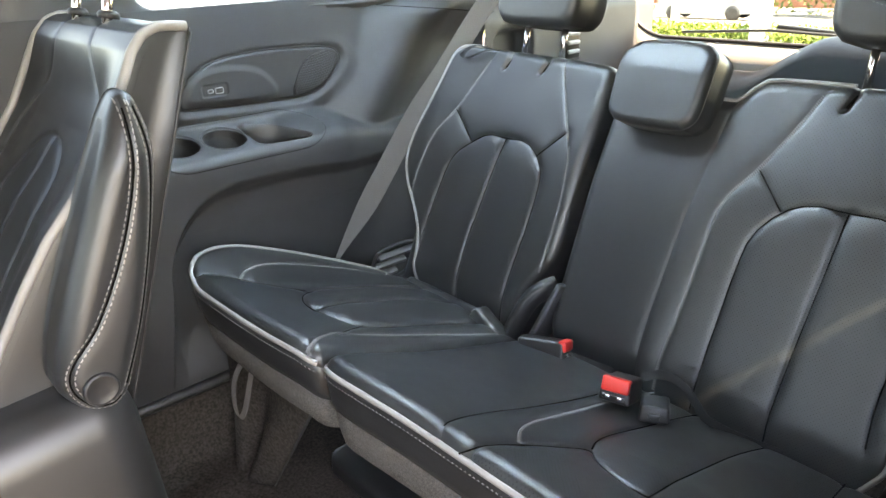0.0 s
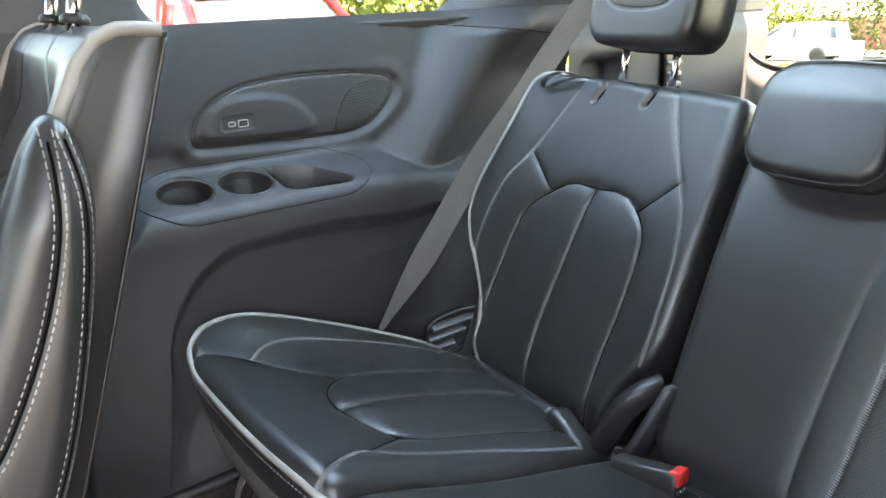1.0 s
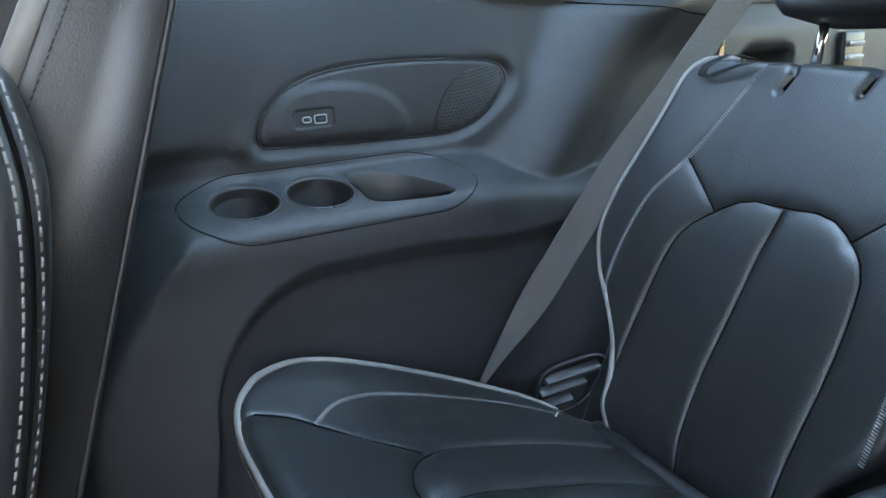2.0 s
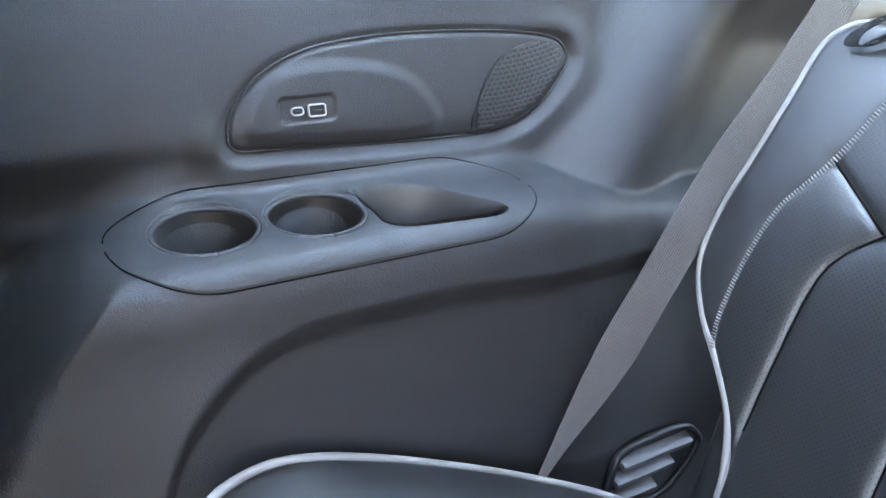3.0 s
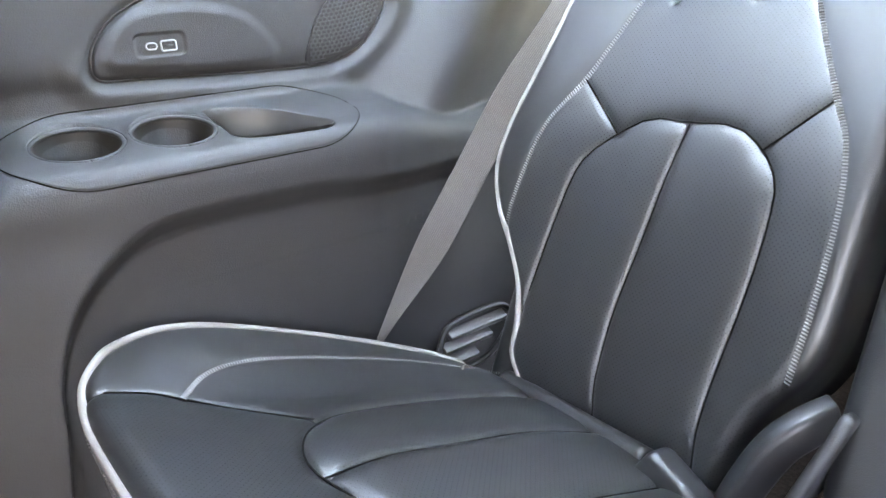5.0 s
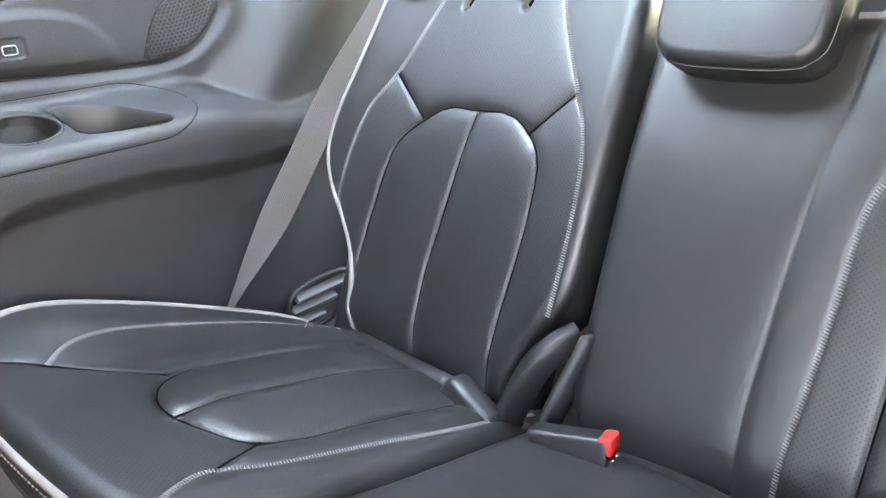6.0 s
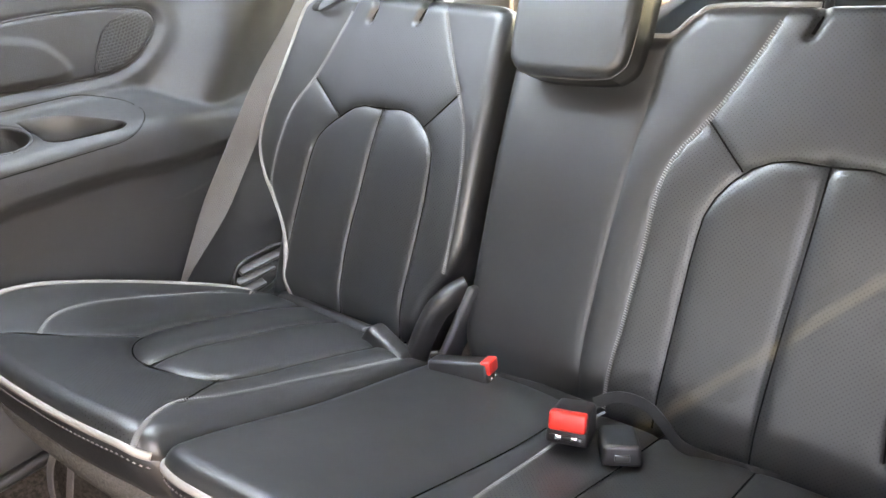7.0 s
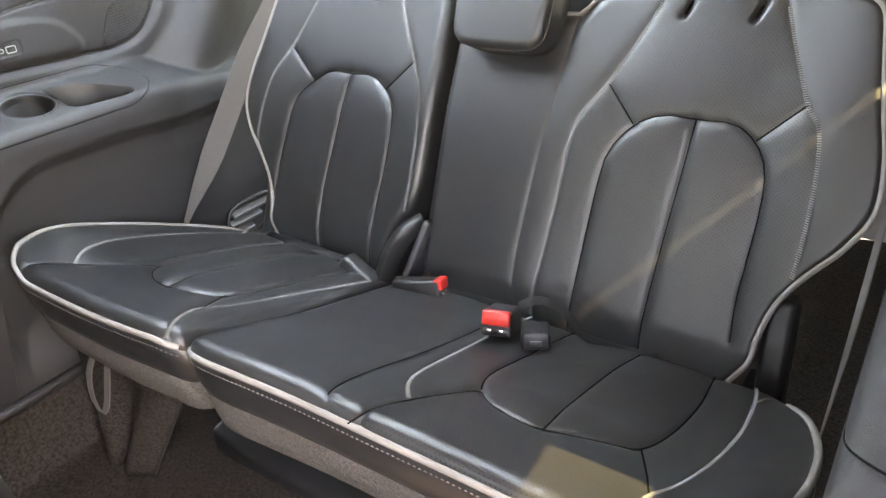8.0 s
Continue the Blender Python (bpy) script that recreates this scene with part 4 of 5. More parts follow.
def sun_mask_door():
    """An unseen slid-back door outside the body, added and cut to shape the sunlight."""
    ob = thing("sun_blocking_door", (0.80, 1.0, -0.1), "unseen slid-back door, added and cut to shape the sun patches", "car door")
    put = lambda y, z, h: np.stack([0.745 - h, y, z], -1)
    # the slanting gap between the panels lets one streak of sun through
    front = np.array([(0.622, -0.1), (1.118, -0.1), (1.118, 0.95), (0.902, 1.31), (0.46, 1.31), (0.46, 1.11), (0.622, 1.11)])
    rear = np.array([(1.139, -0.1), (1.70, -0.1), (1.70, 1.31), (0.923, 1.31), (1.139, 0.95)])
    part("door_panel", pane("door_panel", front, put, 0.0, 0.006), GREY_PAINT, ob)
    part("rear_sun_mask", pane("rear_sun_mask", rear, put, 0.0, 0.006), GREY_PAINT, ob)
    return ob


# cargo side panels behind the third row
def cargo_side(sign):
    ys, zs = np.linspace(1.33, 2.03, 80), np.linspace(0.0, 0.80, 90)
    y, z = (a.ravel() for a in np.meshgrid(ys, zs, indexing="ij"))
    x = 0.622 + 0.02 * sstep(0.74, 0.8, z)
    p = np.stack([y, z], 1)
    cell = rounded((1.36, 0.58), (1.50, 0.722), 0.03)
    sd = away(p, np.concatenate([cell, cell[:1]])) * np.where(inside(p, cell), 1, -1)
    x = x + 0.05 * sstep(0.0, 0.012, sd)
    idx = np.arange(len(x)).reshape(80, 90)
    q = np.stack([idx[:-1, :-1], idx[:-1, 1:], idx[1:, 1:], idx[1:, :-1]], -1).reshape(-1, 4)
    return as_mesh("cargo_side", np.stack([sign * x, y, z], 1), (q if sign < 0 else q[:, ::-1]).tolist())


for sgn, nm in ((-1, "wall_cargo_right"), (1, "wall_cargo_left")):
    tagged(part(nm, cargo_side(sgn), TRIM_UPPER), "grey plastic cargo side panel with a recessed bin", "trim panel", kind="structure")
    up = rounded((1.33, 0.79), (2.03, 1.24), 0.004, 2)
    put = lambda y, z, h, s=sgn: np.stack([s * (0.635 - 0.12 * (z - 0.79) - h), y, z], -1)
    tagged(part("pillar_upper", pane("pillar_upper", up, put, 0.0, 0.02), TRIM_UPPER), "pale grey upper rear pillar trim", "trim panel", kind="structure")


def hatch_put(x, z, h):
    return np.stack([x, 1.955 - 0.22 * np.maximum(z - 0.64, 0) + h, z], -1)


hatch_hole = rounded((-0.665, 0.655), (0.665, 1.14), (0.13, 0.13, 0.08, 0.08), 14)
tagged(part("wall_hatch", ring_wall("wall_hatch", hatch_hole, (-0.72, 0.0), (0.72, 1.24), lambda x, z, h: hatch_put(x, z, -h), 0.02, True), SUNLIT_HATCH),
       "grey plastic tailgate lining round the rear window, sunlight put into its colour", "trim panel", kind="structure")
wr = tagged(new("window_rear"), "clear rear window with a black border", "window", kind="structure")
rp = part("pane", pane("pane", hatch_hole * np.array((1.02, 1.0)), hatch_put, 0.022), REAR_GLASS, wr)
rp.visible_shadow = False
v, f = tube(hatch_put(*np.concatenate([hatch_hole, hatch_hole[:1]]).T, np.full(len(hatch_hole) + 1, 0.016)), 0.005, 6)
part("border", as_mesh("border", v, f), PLASTIC, wr, "black ceramic border")

def cargo_outlet():
    ob = thing("air_outlet", (-0.615, 1.645, 0.64), "small black slatted air outlet on the cargo side", "air outlet")
    part("frame", block((0.016, 0.060, 0.110), 0.006, 3, (-0.617, 1.645, 0.680)), GLOSS_PLASTIC, ob)
    # the sunlight on these slats is put into their colour by the white material
    for k in range(4):
        part("slat", block((0.014, 0.046, 0.010), 0.003, 2, (-0.610, 1.645, 0.646 + 0.023 * k), Euler((0, radians(20), 0)).to_matrix()), WHITE, ob, "pale grey slat")


cargo_outlet()

# padded hump on the tailgate below the glass
def tail_hump():
    xs, ts = np.linspace(-0.34, 0.60, 90), np.linspace(0, 1, 24)
    x, t = (a.ravel() for a in np.meshgrid(xs, ts, indexing="ij"))
    top = 0.585 + 0.10 * sstep(-0.27, -0.06, x) - 0.004 * sstep(0.2, 0.6, x)
    a = t * math.pi * 0.62
    y = 1.945 - 0.10 * np.sin(a) * 1.1
    z = top - 0.06 * (1 - np.cos(a)) - 0.25 * sstep(0.6, 1.0, t)
    idx = np.arange(len(x)).reshape(90, 24)
    q = np.stack([idx[:-1, :-1], idx[:-1, 1:], idx[1:, 1:], idx[1:, :-1]], -1).reshape(-1, 4)
    return as_mesh("tail_lining", np.stack([x, y, z], 1), q.tolist())


tagged(part("trim_tailgate", tail_hump(), TRIM), "rounded dark plastic hump of the tailgate lining", "trim panel", kind="structure")


def wiper():
    ob = thing("rear_wiper", (-0.2, 2.0, 0.66), "black rear wiper lying along the window's lower edge", "wiper")
    v, f = tube([(-0.50, 1.995, 0.668), (-0.25, 1.998, 0.684), (0.02, 1.998, 0.676), (0.20, 1.995, 0.660)], 0.007, 8, 0.6)
    part("blade", as_mesh("blade", v, f), PLASTIC, ob)
    v, f = tube([(-0.24, 2.015, 0.692), (0.05, 2.02, 0.672), (0.30, 2.02, 0.650)], 0.010, 8, 0.7)
    part("arm", as_mesh("arm", v, f), PLASTIC, ob)


wiper()
slab("windscreen_top", (-0.78, -1.72, 1.16), (0.78, -1.60, 1.23), HEADLINER, "pale windscreen header trim", "trim panel")
wv = tagged(new("window_front"), "clear windscreen", "window", kind="structure")
wp = part("pane", pane("pane", np.array([(-0.78, 0.85), (0.78, 0.85), (0.76, 1.18), (-0.76, 1.18)]), lambda x, z, h: np.stack([x, -1.75 + 0.2 * (z - 0.62) + h, z], -1), 0.0), CLEAR_GLASS, wv)
wp.visible_shadow = False

# ---------------------------------------------------------------- fittings of the side trim
def media_panel(parent):
    """The inset plate with the sockets and the loudspeaker grille."""
    plate = PLATE
    pill = spline([(0.610, 0.668), (0.620, 0.693), (0.648, 0.711), (0.700, 0.714), (0.748, 0.704), (0.774, 0.684), (0.786, 0.660), (0.760, 0.653), (0.640, 0.659)], 8, True)
    sock = rounded((0.636, 0.670), (0.687, 0.692), 0.005, 5)

    def put(u, v, h):
        return np.stack([panel_x(u, v) + h, u, v], -1)

    def signed(p, line):
        return away(p, np.concatenate([line, line[:1]])) * np.where(inside(p, line), 1, -1)

    def lift(u, v):
        p = np.stack([u, v], 1)
        return 0.0010 + 0.0042 * sstep(-0.010, 0.005, signed(p, pill)) - 0.002 * sstep(-0.001, 0.001, signed(p, sock))

    order = np.roll(plate, -118, axis=0)
    cut = [0, 45, 75, 130, 160]
    seg = [order[cut[0]:cut[1] + 1], order[cut[1]:cut[2] + 1], order[cut[2]:cut[3] + 1], np.concatenate([order[cut[3]:], order[:1]])]
    me, edge = pad("media_panel", (seg[0][::1], seg[1], seg[2][::-1], seg[3][::-1]), put, lift, 0.0045, 0.006, [], (220, 90), ease=0.2)
    ob = part("media_panel", me, TRIM, parent, "inset plastic plate with sockets and a grille")
    ring = np.concatenate([plate, plate[:1]])
    v, f = tube(put(ring[:, 0], ring[:, 1], np.full(len(ring), 0.0008)), 0.0014, 6)
    part("shadow_gap", as_mesh("shadow_gap", v, f), PLASTIC, ob, "dark joint round the plate")
    # two sockets with pale rims
    for (cy, cz, w, hgt, r) in ((0.6520, 0.6800, 0.0104, 0.0060, 0.0029), (0.6695, 0.6795, 0.0150, 0.0096, 0.0018)):
        rim = rounded((cy - w / 2, cz - hgt / 2), (cy + w / 2, cz + hgt / 2), r, 5)
        line = np.concatenate([rim, rim[:1]])
        v, f = tube(put(line[:, 0], line[:, 1], np.full(len(line), 0.0048)), 0.0009, 6)
        sk = part("socket", as_mesh("socket", v, f), WHITE, ob, "pale rimmed charging socket")
        hole = np.concatenate([put(rim[:, 0], rim[:, 1], np.full(len(rim), 0.0052)), put(rim[:, 0], rim[:, 1], np.full(len(rim), 0.0046))])
        n = len(rim)
        part("opening", as_mesh("opening", hole, [list(range(n)), *[(k2, k2 + n, (k2 + 1) % n + n, (k2 + 1) % n) for k2 in range(n)]], False), GLOSS_PLASTIC, sk)
        tongue = block((0.0012, w * 0.58, hgt * 0.14), 0.0002, 1, tuple(put(np.array([cy]), np.array([cz]), np.array([0.0056]))[0]))
        part("contact", tongue, TRIM_UPPER, sk)
    # loudspeaker grille: curved bars with short webs between them, over a dark backing
    zone = spline([(0.826, 0.649), (0.834, 0.676), (0.850, 0.702), (0.872, 0.718), (0.903, 0.725), (0.926, 0.720), (0.933, 0.709), (0.923, 0.689), (0.898, 0.666), (0.868, 0.652), (0.843, 0.647)], 8, True)
    bk = np.concatenate([put(zone[:, 0], zone[:, 1], np.full(len(zone), 0.0029)), put(zone[:, 0], zone[:, 1], np.full(len(zone), 0.001))])
    n = len(zone)
    part("grille_backing", as_mesh("grille_backing", bk, [list(range(n)), *[(k2, k2 + n, (k2 + 1) % n + n, (k2 + 1) % n) for k2 in range(n)]], False), GLOSS_PLASTIC, ob, "black backing behind the grille")
    verts, faces = [], []

    def bar(a, b, w):
        d = (b - a) / (np.linalg.norm(b - a) + 1e-9)
        nn = np.array((-d[1], d[0])) * w / 2
        base = len(verts)
        verts.extend([(*k2, g) for g in (0.0042, 0.0028) for k2 in (a + nn, a - nn, b - nn, b + nn)])
        faces.extend([[base, base + 1, base + 2, base + 3], [base, base + 4, base + 5, base + 1], [base + 2, base + 6, base + 7, base + 3], [base + 1, base + 5, base + 6, base + 2], [base, base + 3, base + 7, base + 4]])

    rows = np.arange(0.630, 0.745, 0.0046)
    ys = np.arange(0.832, 0.958, 0.0028)
    bend = lambda y, z0: z0 + 0.18 * (y - 0.895) + 1.6 * (y - 0.895) ** 2
    for i, z0 in enumerate(rows):
        line = np.stack([ys, bend(ys, z0)], 1)
        ok = inside(line, zone)
        for a, b, o1, o2 in zip(line[:-1], line[1:], ok[:-1], ok[1:]):
            if o1 and o2:
                bar(a, b, 0.0015)
        off = 0.0032 if i % 2 else 0.0
        for y in np.arange(0.832 + off, 0.958, 0.0064):
            a = np.array((y, bend(y, z0)))
            b = np.array((y + 0.0006, bend(y, z0 + 0.0046)))
            if inside(np.array([a, b]), zone).all():
                bar(a, b, 0.0017)
    verts = np.array(verts)
    verts = put(verts[:, 0], verts[:, 1], verts[:, 2])
    part("grille", as_mesh("grille", verts, faces, False), TRIM_UPPER, ob, "fine slotted loudspeaker grille")
    return ob


media_panel(trims[-1])
jy = np.linspace(1.045, 1.36, 40)
jz = 0.803 - 0.118 * (jy - 1.045)
v, f = tube(np.stack([panel_x(jy, jz) + 0.0004, jy, jz], 1), 0.0010, 6)
part("joint", as_mesh("joint", v, f), CREASE_SHADE, trims[-1], "dark joint below the pillar trim")


def cup_well(parent, sign, y, x):
    """A cup with a thin rim, let into the ledge; the shade inside it is in the liner's colour."""
    m = Matrix.Translation((-sign * x, y, 0.6020 - 0.265 * (x + 0.62))) @ Euler((0, radians(14.8 * -sign), 0)).to_matrix().to_4x4()
    ring = [tuple(m @ Vector((0.0404 * math.cos(a), 0.0404 * math.sin(a), -0.0012))) for a in np.linspace(0, 2 * math.pi, 73)]
    rv, rf = tube(ring, 0.0026, 10)
    bm = lathe([(0.0393, -0.003), (0.0385, -0.006), (0.0365, -0.036), (0.0350, -0.068), (0.0325, -0.073), (0.002, -0.073)], 56, m, False)
    part("rim", as_mesh("rim", rv, rf), TRIM, part("cup_well", bm, SHADED_WELL, parent, "round cup holder"))


for cy, cx in ((0.556, -0.613), (0.6445, -0.610)):
    cup_well(trims[-1], -1, cy, cx)


def bin_well(parent):
    """The moulded inside of the open bin beside the cup holders, its shade put into the colour."""
    mid = BIN_LINE.mean(0)
    n = len(BIN_LINE)
    verts, faces = [], []
    rings = [(0.0, 0.0010), (0.02, -0.0005), (0.05, -0.004), (0.09, -0.020), (0.14, -0.040), (0.22, -0.050), (0.50, -0.054), (0.97, -0.055)]
    for k, dz in rings:
        p = BIN_LINE + (mid - BIN_LINE) * k
        verts += [(x, y, 0.6020 - 0.265 * (x + 0.62) + dz) for y, x in p]
    for a in range(len(rings) - 1):
        faces += [(a * n + k, (a + 1) * n + k, (a + 1) * n + (k + 1) % n, a * n + (k + 1) % n) for k in range(n)]
    faces.append(list(range((len(rings) - 1) * n, len(rings) * n)))
    part("bin_well", as_mesh("bin_well", verts, faces), SHADED_WELL, parent, "open moulded bin")


bin_well(trims[-1])


def floor_vent(parent, sign):
    """A slatted air outlet low on the wheel arch."""
    sh = spline(soften([(0.918, 0.222), (0.930, 0.272), (0.948, 0.293), (1.030, 0.296), (1.056, 0.282), (1.062, 0.262), (1.010, 0.216), (0.918, 0.222)], 1)[:-1], 4, True)

    def put(u, v, h):
        return np.stack([-sign * (-0.578 + h * 1.0), u, v], -1)

    line = np.concatenate([sh, sh[:1]])
    v, f = tube(put(line[:, 0], line[:, 1], np.full(len(line), 0.0)), 0.0045, 8)
    ob = part("air_vent", as_mesh("air_vent", v, f), PLASTIC, parent, "black slatted air outlet")
    n = len(sh)
    part("backing", as_mesh("backing", np.concatenate([put(sh[:, 0], sh[:, 1], np.full(n, -0.012)), put(sh[:, 0], sh[:, 1], np.full(n, -0.016))]),
                            [list(range(n)), list(range(n, 2 * n))[::-1]], False), GLOSS_PLASTIC, ob)
    for a, b, z in ((0.944, 1.046, 0.2755), (0.934, 1.018, 0.2575), (0.926, 0.992, 0.2365)):
        bm = block((0.016, b - a, 0.0085), 0.0015, 2, (sign * 0.579, (a + b) / 2, z), Euler((0, radians(sign * -30), 0)).to_matrix())
        part("slat", bm, SLAT, ob, "pale grey slat")


floor_vent(trims[-1], -1)

# kick edge along the foot of the side trim
for sgn in (-1, 1):
    y = np.linspace(-0.25 if sgn < 0 else 0.30, 0.60, 30)
    v, f = tube(np.stack([sgn * np.full(30, 0.566), y, 0.152 + 0.02 * (y - 0.3) * 0.5], 1), 0.011, 10)
    tagged(part("baseboard", as_mesh("baseboard", v, f), PLASTIC), "rounded black plastic sill edge above the carpet", "trim", kind="structure")


# ---------------------------------------------------------------- seat belts
def belt(sign):
    ob = thing("seat_belt", (sign * 0.562, 0.80, 0.30), "dark grey woven seat belt running up to the pillar", "seat belt", "third row belts")
    p = spline([(0.545, 0.780, 0.280), (0.548, 0.838, 0.347), (0.550, 0.903, 0.416), (0.550, 0.961, 0.483), (0.550, 1.046, 0.583), (0.550, 1.131, 0.663), (0.550, 1.241, 0.773), (0.545, 1.41, 0.935), (0.54, 1.53, 1.05)], 10)
    p[:, 0] *= sign
    n = len(p)
    t = np.gradient(p, axis=0)
    t /= np.linalg.norm(t, axis=1)[:, None]
    k = np.linspace(0, 1, n)
    w = 0.047 * (0.12 + 0.88 * sstep(0.30, 0.44, p[:, 2]))
    across = np.cross(t, np.array((-sign * 0.95, -0.12, 0.1)))
    v, f, flat = ribbon(p, across, w)
    part("webbing", as_mesh("webbing", v, f, False, flat), BELT, ob)
    bm = block((0.03, 0.10, 0.06), 0.01, 3, (sign * 0.545, 1.56, 1.08))
    part("guide", bm, PLASTIC, ob, "black plastic belt guide")


belt(-1)
belt(1)


# ---------------------------------------------------------------- buckles and hinge covers between the seats
def buckle(name, at, turn, size, label, red=True):
    ob = thing(name, at, label, "belt buckle")
    m = Matrix.Translation(at) @ turn.to_matrix().to_4x4()
    w, l, h = size
    bm = block((l, w, h), 0.005, 4, taper=(1.0, 0.88))
    bm.transform(m)
    part("housing", bm, PLASTIC, ob)
    if red:
        bm = block((0.014, w * 0.84, h * 0.60), 0.003, 3, (l / 2 - 0.003, 0, h * 0.25))
        bm.transform(m)
        part("button", bm, RED, ob, "red release button")
        bm = block((0.004, w * 0.72, h * 0.16), 0.001, 2, (l / 2 + 0.0006, 0, -h * 0.26))
        bm.transform(m)
        part("slot", bm, GLOSS_PLASTIC, ob)
        for k in (-1, 1):
            bm = block((0.003, w * 0.14, h * 0.14), 0.0005, 1, (l / 2 + 0.0022, k * w * 0.18, -h * 0.24))
            bm.transform(m)
            part("tongue_guide", bm, CHROME, ob)
    else:
        bm = block((0.004, w * 0.36, h * 0.30), 0.001, 2, (l / 2 + 0.0006, 0, -h * 0.05))
        bm.transform(m)
        part("slot", bm, GLOSS_PLASTIC, ob)
    return ob


buckle("belt_buckle", (-0.047, 0.884, 0.297), Euler((radians(-14), radians(-8), radians(14))), (0.034, 0.084, 0.030), "black belt buckle with a red button lying on the cushion")
buckle("belt_buckle", (0.141, 0.828, 0.332), Euler((0, radians(-22), radians(-74))), (0.046, 0.060, 0.034), "black belt buckle with a red button standing on the cushion")
buckle("belt_buckle", (0.194, 0.830, 0.323), Euler((0, radians(-14), radians(-60))), (0.042, 0.050, 0.024), "small black latch buckle without a button", False)


def strap(points, name, label, width=0.03, up=(0, 0.3, 1)):
    p = spline(points, 10)
    t = np.gradient(p, axis=0)
    across = np.cross(t, np.array(up))
    v, f, flat = ribbon(p, across, width, 0.002)
    ob = part(name, as_mesh(name, v, f, False, flat), DARK_BELT)
    return tagged(ob, label, "belt strap")


strap([(0.150, 0.862, 0.338), (0.172, 0.876, 0.346), (0.200, 0.884, 0.340), (0.222, 0.884, 0.322), (0.240, 0.888, 0.300), (0.275, 0.905, 0.283), (0.33, 0.925, 0.272)], "belt_strap", "black webbing arching behind the buckles into the crevice", 0.012, (0, -1.2, 0.5))
strap([(-0.01, 0.912, 0.280), (0.05, 0.918, 0.280), (0.11, 0.905, 0.290), (0.14, 0.872, 0.318)], "belt_strap", "black webbing lying behind the middle cushion", 0.016, (0, -1.0, 0.6))


def hinge_cover():
    ob = thing("hinge_cover", (-0.12, 0.93, 0.22), "black plastic hinge cover between the two backrests", "hinge cover")
    c = spline([(-0.152, 0.900, 0.225), (-0.138, 0.909, 0.285), (-0.118, 0.924, 0.338), (-0.102, 0.942, 0.360), (-0.092, 0.966, 0.366)], 8)
    n = len(c)
    t = np.gradient(c, axis=0)
    t /= np.linalg.norm(t, axis=1)[:, None]
    side = np.array((0.80, -0.60, 0.0))
    verts, faces, m = [], [], 14
    for i in range(n):
        up = np.cross(t[i], side)
        up /= np.linalg.norm(up)
        for k in range(m):
            a = 2 * math.pi * k / m
            ca, sa = math.cos(a), math.sin(a)
            verts.append(c[i] + side * 0.0125 * math.copysign(abs(ca) ** 0.55, ca) + up * 0.016 * math.copysign(abs(sa) ** 0.55, sa))
    for i in range(n - 1):
        for k in range(m):
            k2 = (k + 1) % m
            faces.append((i * m + k, i * m + k2, (i + 1) * m + k2, (i + 1) * m + k))
    faces += [tuple(range(m))[::-1], tuple((n - 1) * m + k for k in range(m))]
    part("cover", as_mesh("cover", verts, faces), PLASTIC, ob)
    part("side_plate", block((0.012, 0.060, 0.16), 0.005, 3, (-0.100, 0.952, 0.296), Euler((radians(-21), radians(17), 0)).to_matrix()), TRIM_UPPER, ob, "matt grey side plate")
    st = block((0.086, 0.040, 0.040), 0.009, 4, (-0.180, 0.888, 0.281), Euler((radians(-12), radians(22), radians(-8))).to_matrix(), (0.86, 0.82))
    part("end_cap", st, PLASTIC, ob, "tapered black end cap")


hinge_cover()


def crossbar():
    v, f = tube(spline([(-0.450, 0.932, 0.268), (-0.36, 0.921, 0.274), (-0.225, 0.905, 0.284)], 8), 0.0125, 12, 0.8)
    return tagged(part("crossbar_cover", as_mesh("crossbar_cover", v, f), PLASTIC), "black padded bar along the foot of the backrest", "bar cover")


crossbar()


def side_latch(sign):
    """Folding bracket at the outer foot of a backrest."""
    ob = thing("seat_bracket", (sign * 0.46, 0.95, 0.22), "black plastic bracket beside the backrest foot", "seat bracket", "outer seat brackets")
    part("cover", block((0.036, 0.050, 0.17), 0.009, 3, (sign * 0.470, 0.975, 0.290), Euler((radians(-20), radians(sign * -4), 0)).to_matrix()), PLASTIC, ob)
    part("foot", block((0.05, 0.08, 0.07), 0.010, 3, (sign * 0.463, 0.955, 0.222)), GLOSS_PLASTIC, ob)


side_latch(-1)
side_latch(1)


def pull_loop(name, pts, width, label, mat=BELT, up=(0, 0.2, 1)):
    p = spline(pts, 10)
    t = np.gradient(p, axis=0)
    across = np.cross(t, np.array(up)) if up is not None else np.tile((1.0, 0, 0), (len(p), 1))
    v, f, flat = ribbon(p, across, width, 0.0018)
    return tagged(part(name, as_mesh(name, v, f, False, flat), mat), label, "pull loop")


pull_loop("pull_loop", [(-0.405, 1.125, 0.722), (-0.43, 1.115, 0.728), (-0.455, 1.108, 0.717), (-0.463, 1.106, 0.706), (-0.452, 1.108, 0.703), (-0.425, 1.115, 0.714), (-0.405, 1.125, 0.720)], 0.013,
          "black webbing pull loop on the backrest's top", DARK_BELT, None)
pull_loop("pull_loop", [(-0.405, 0.525, 0.275), (-0.412, 0.508, 0.240), (-0.410, 0.499, 0.200), (-0.394, 0.497, 0.176), (-0.374, 0.499, 0.196), (-0.364, 0.506, 0.232), (-0.372, 0.525, 0.275)], 0.014,
          "grey webbing pull loop hanging under the single seat", BELT, None)

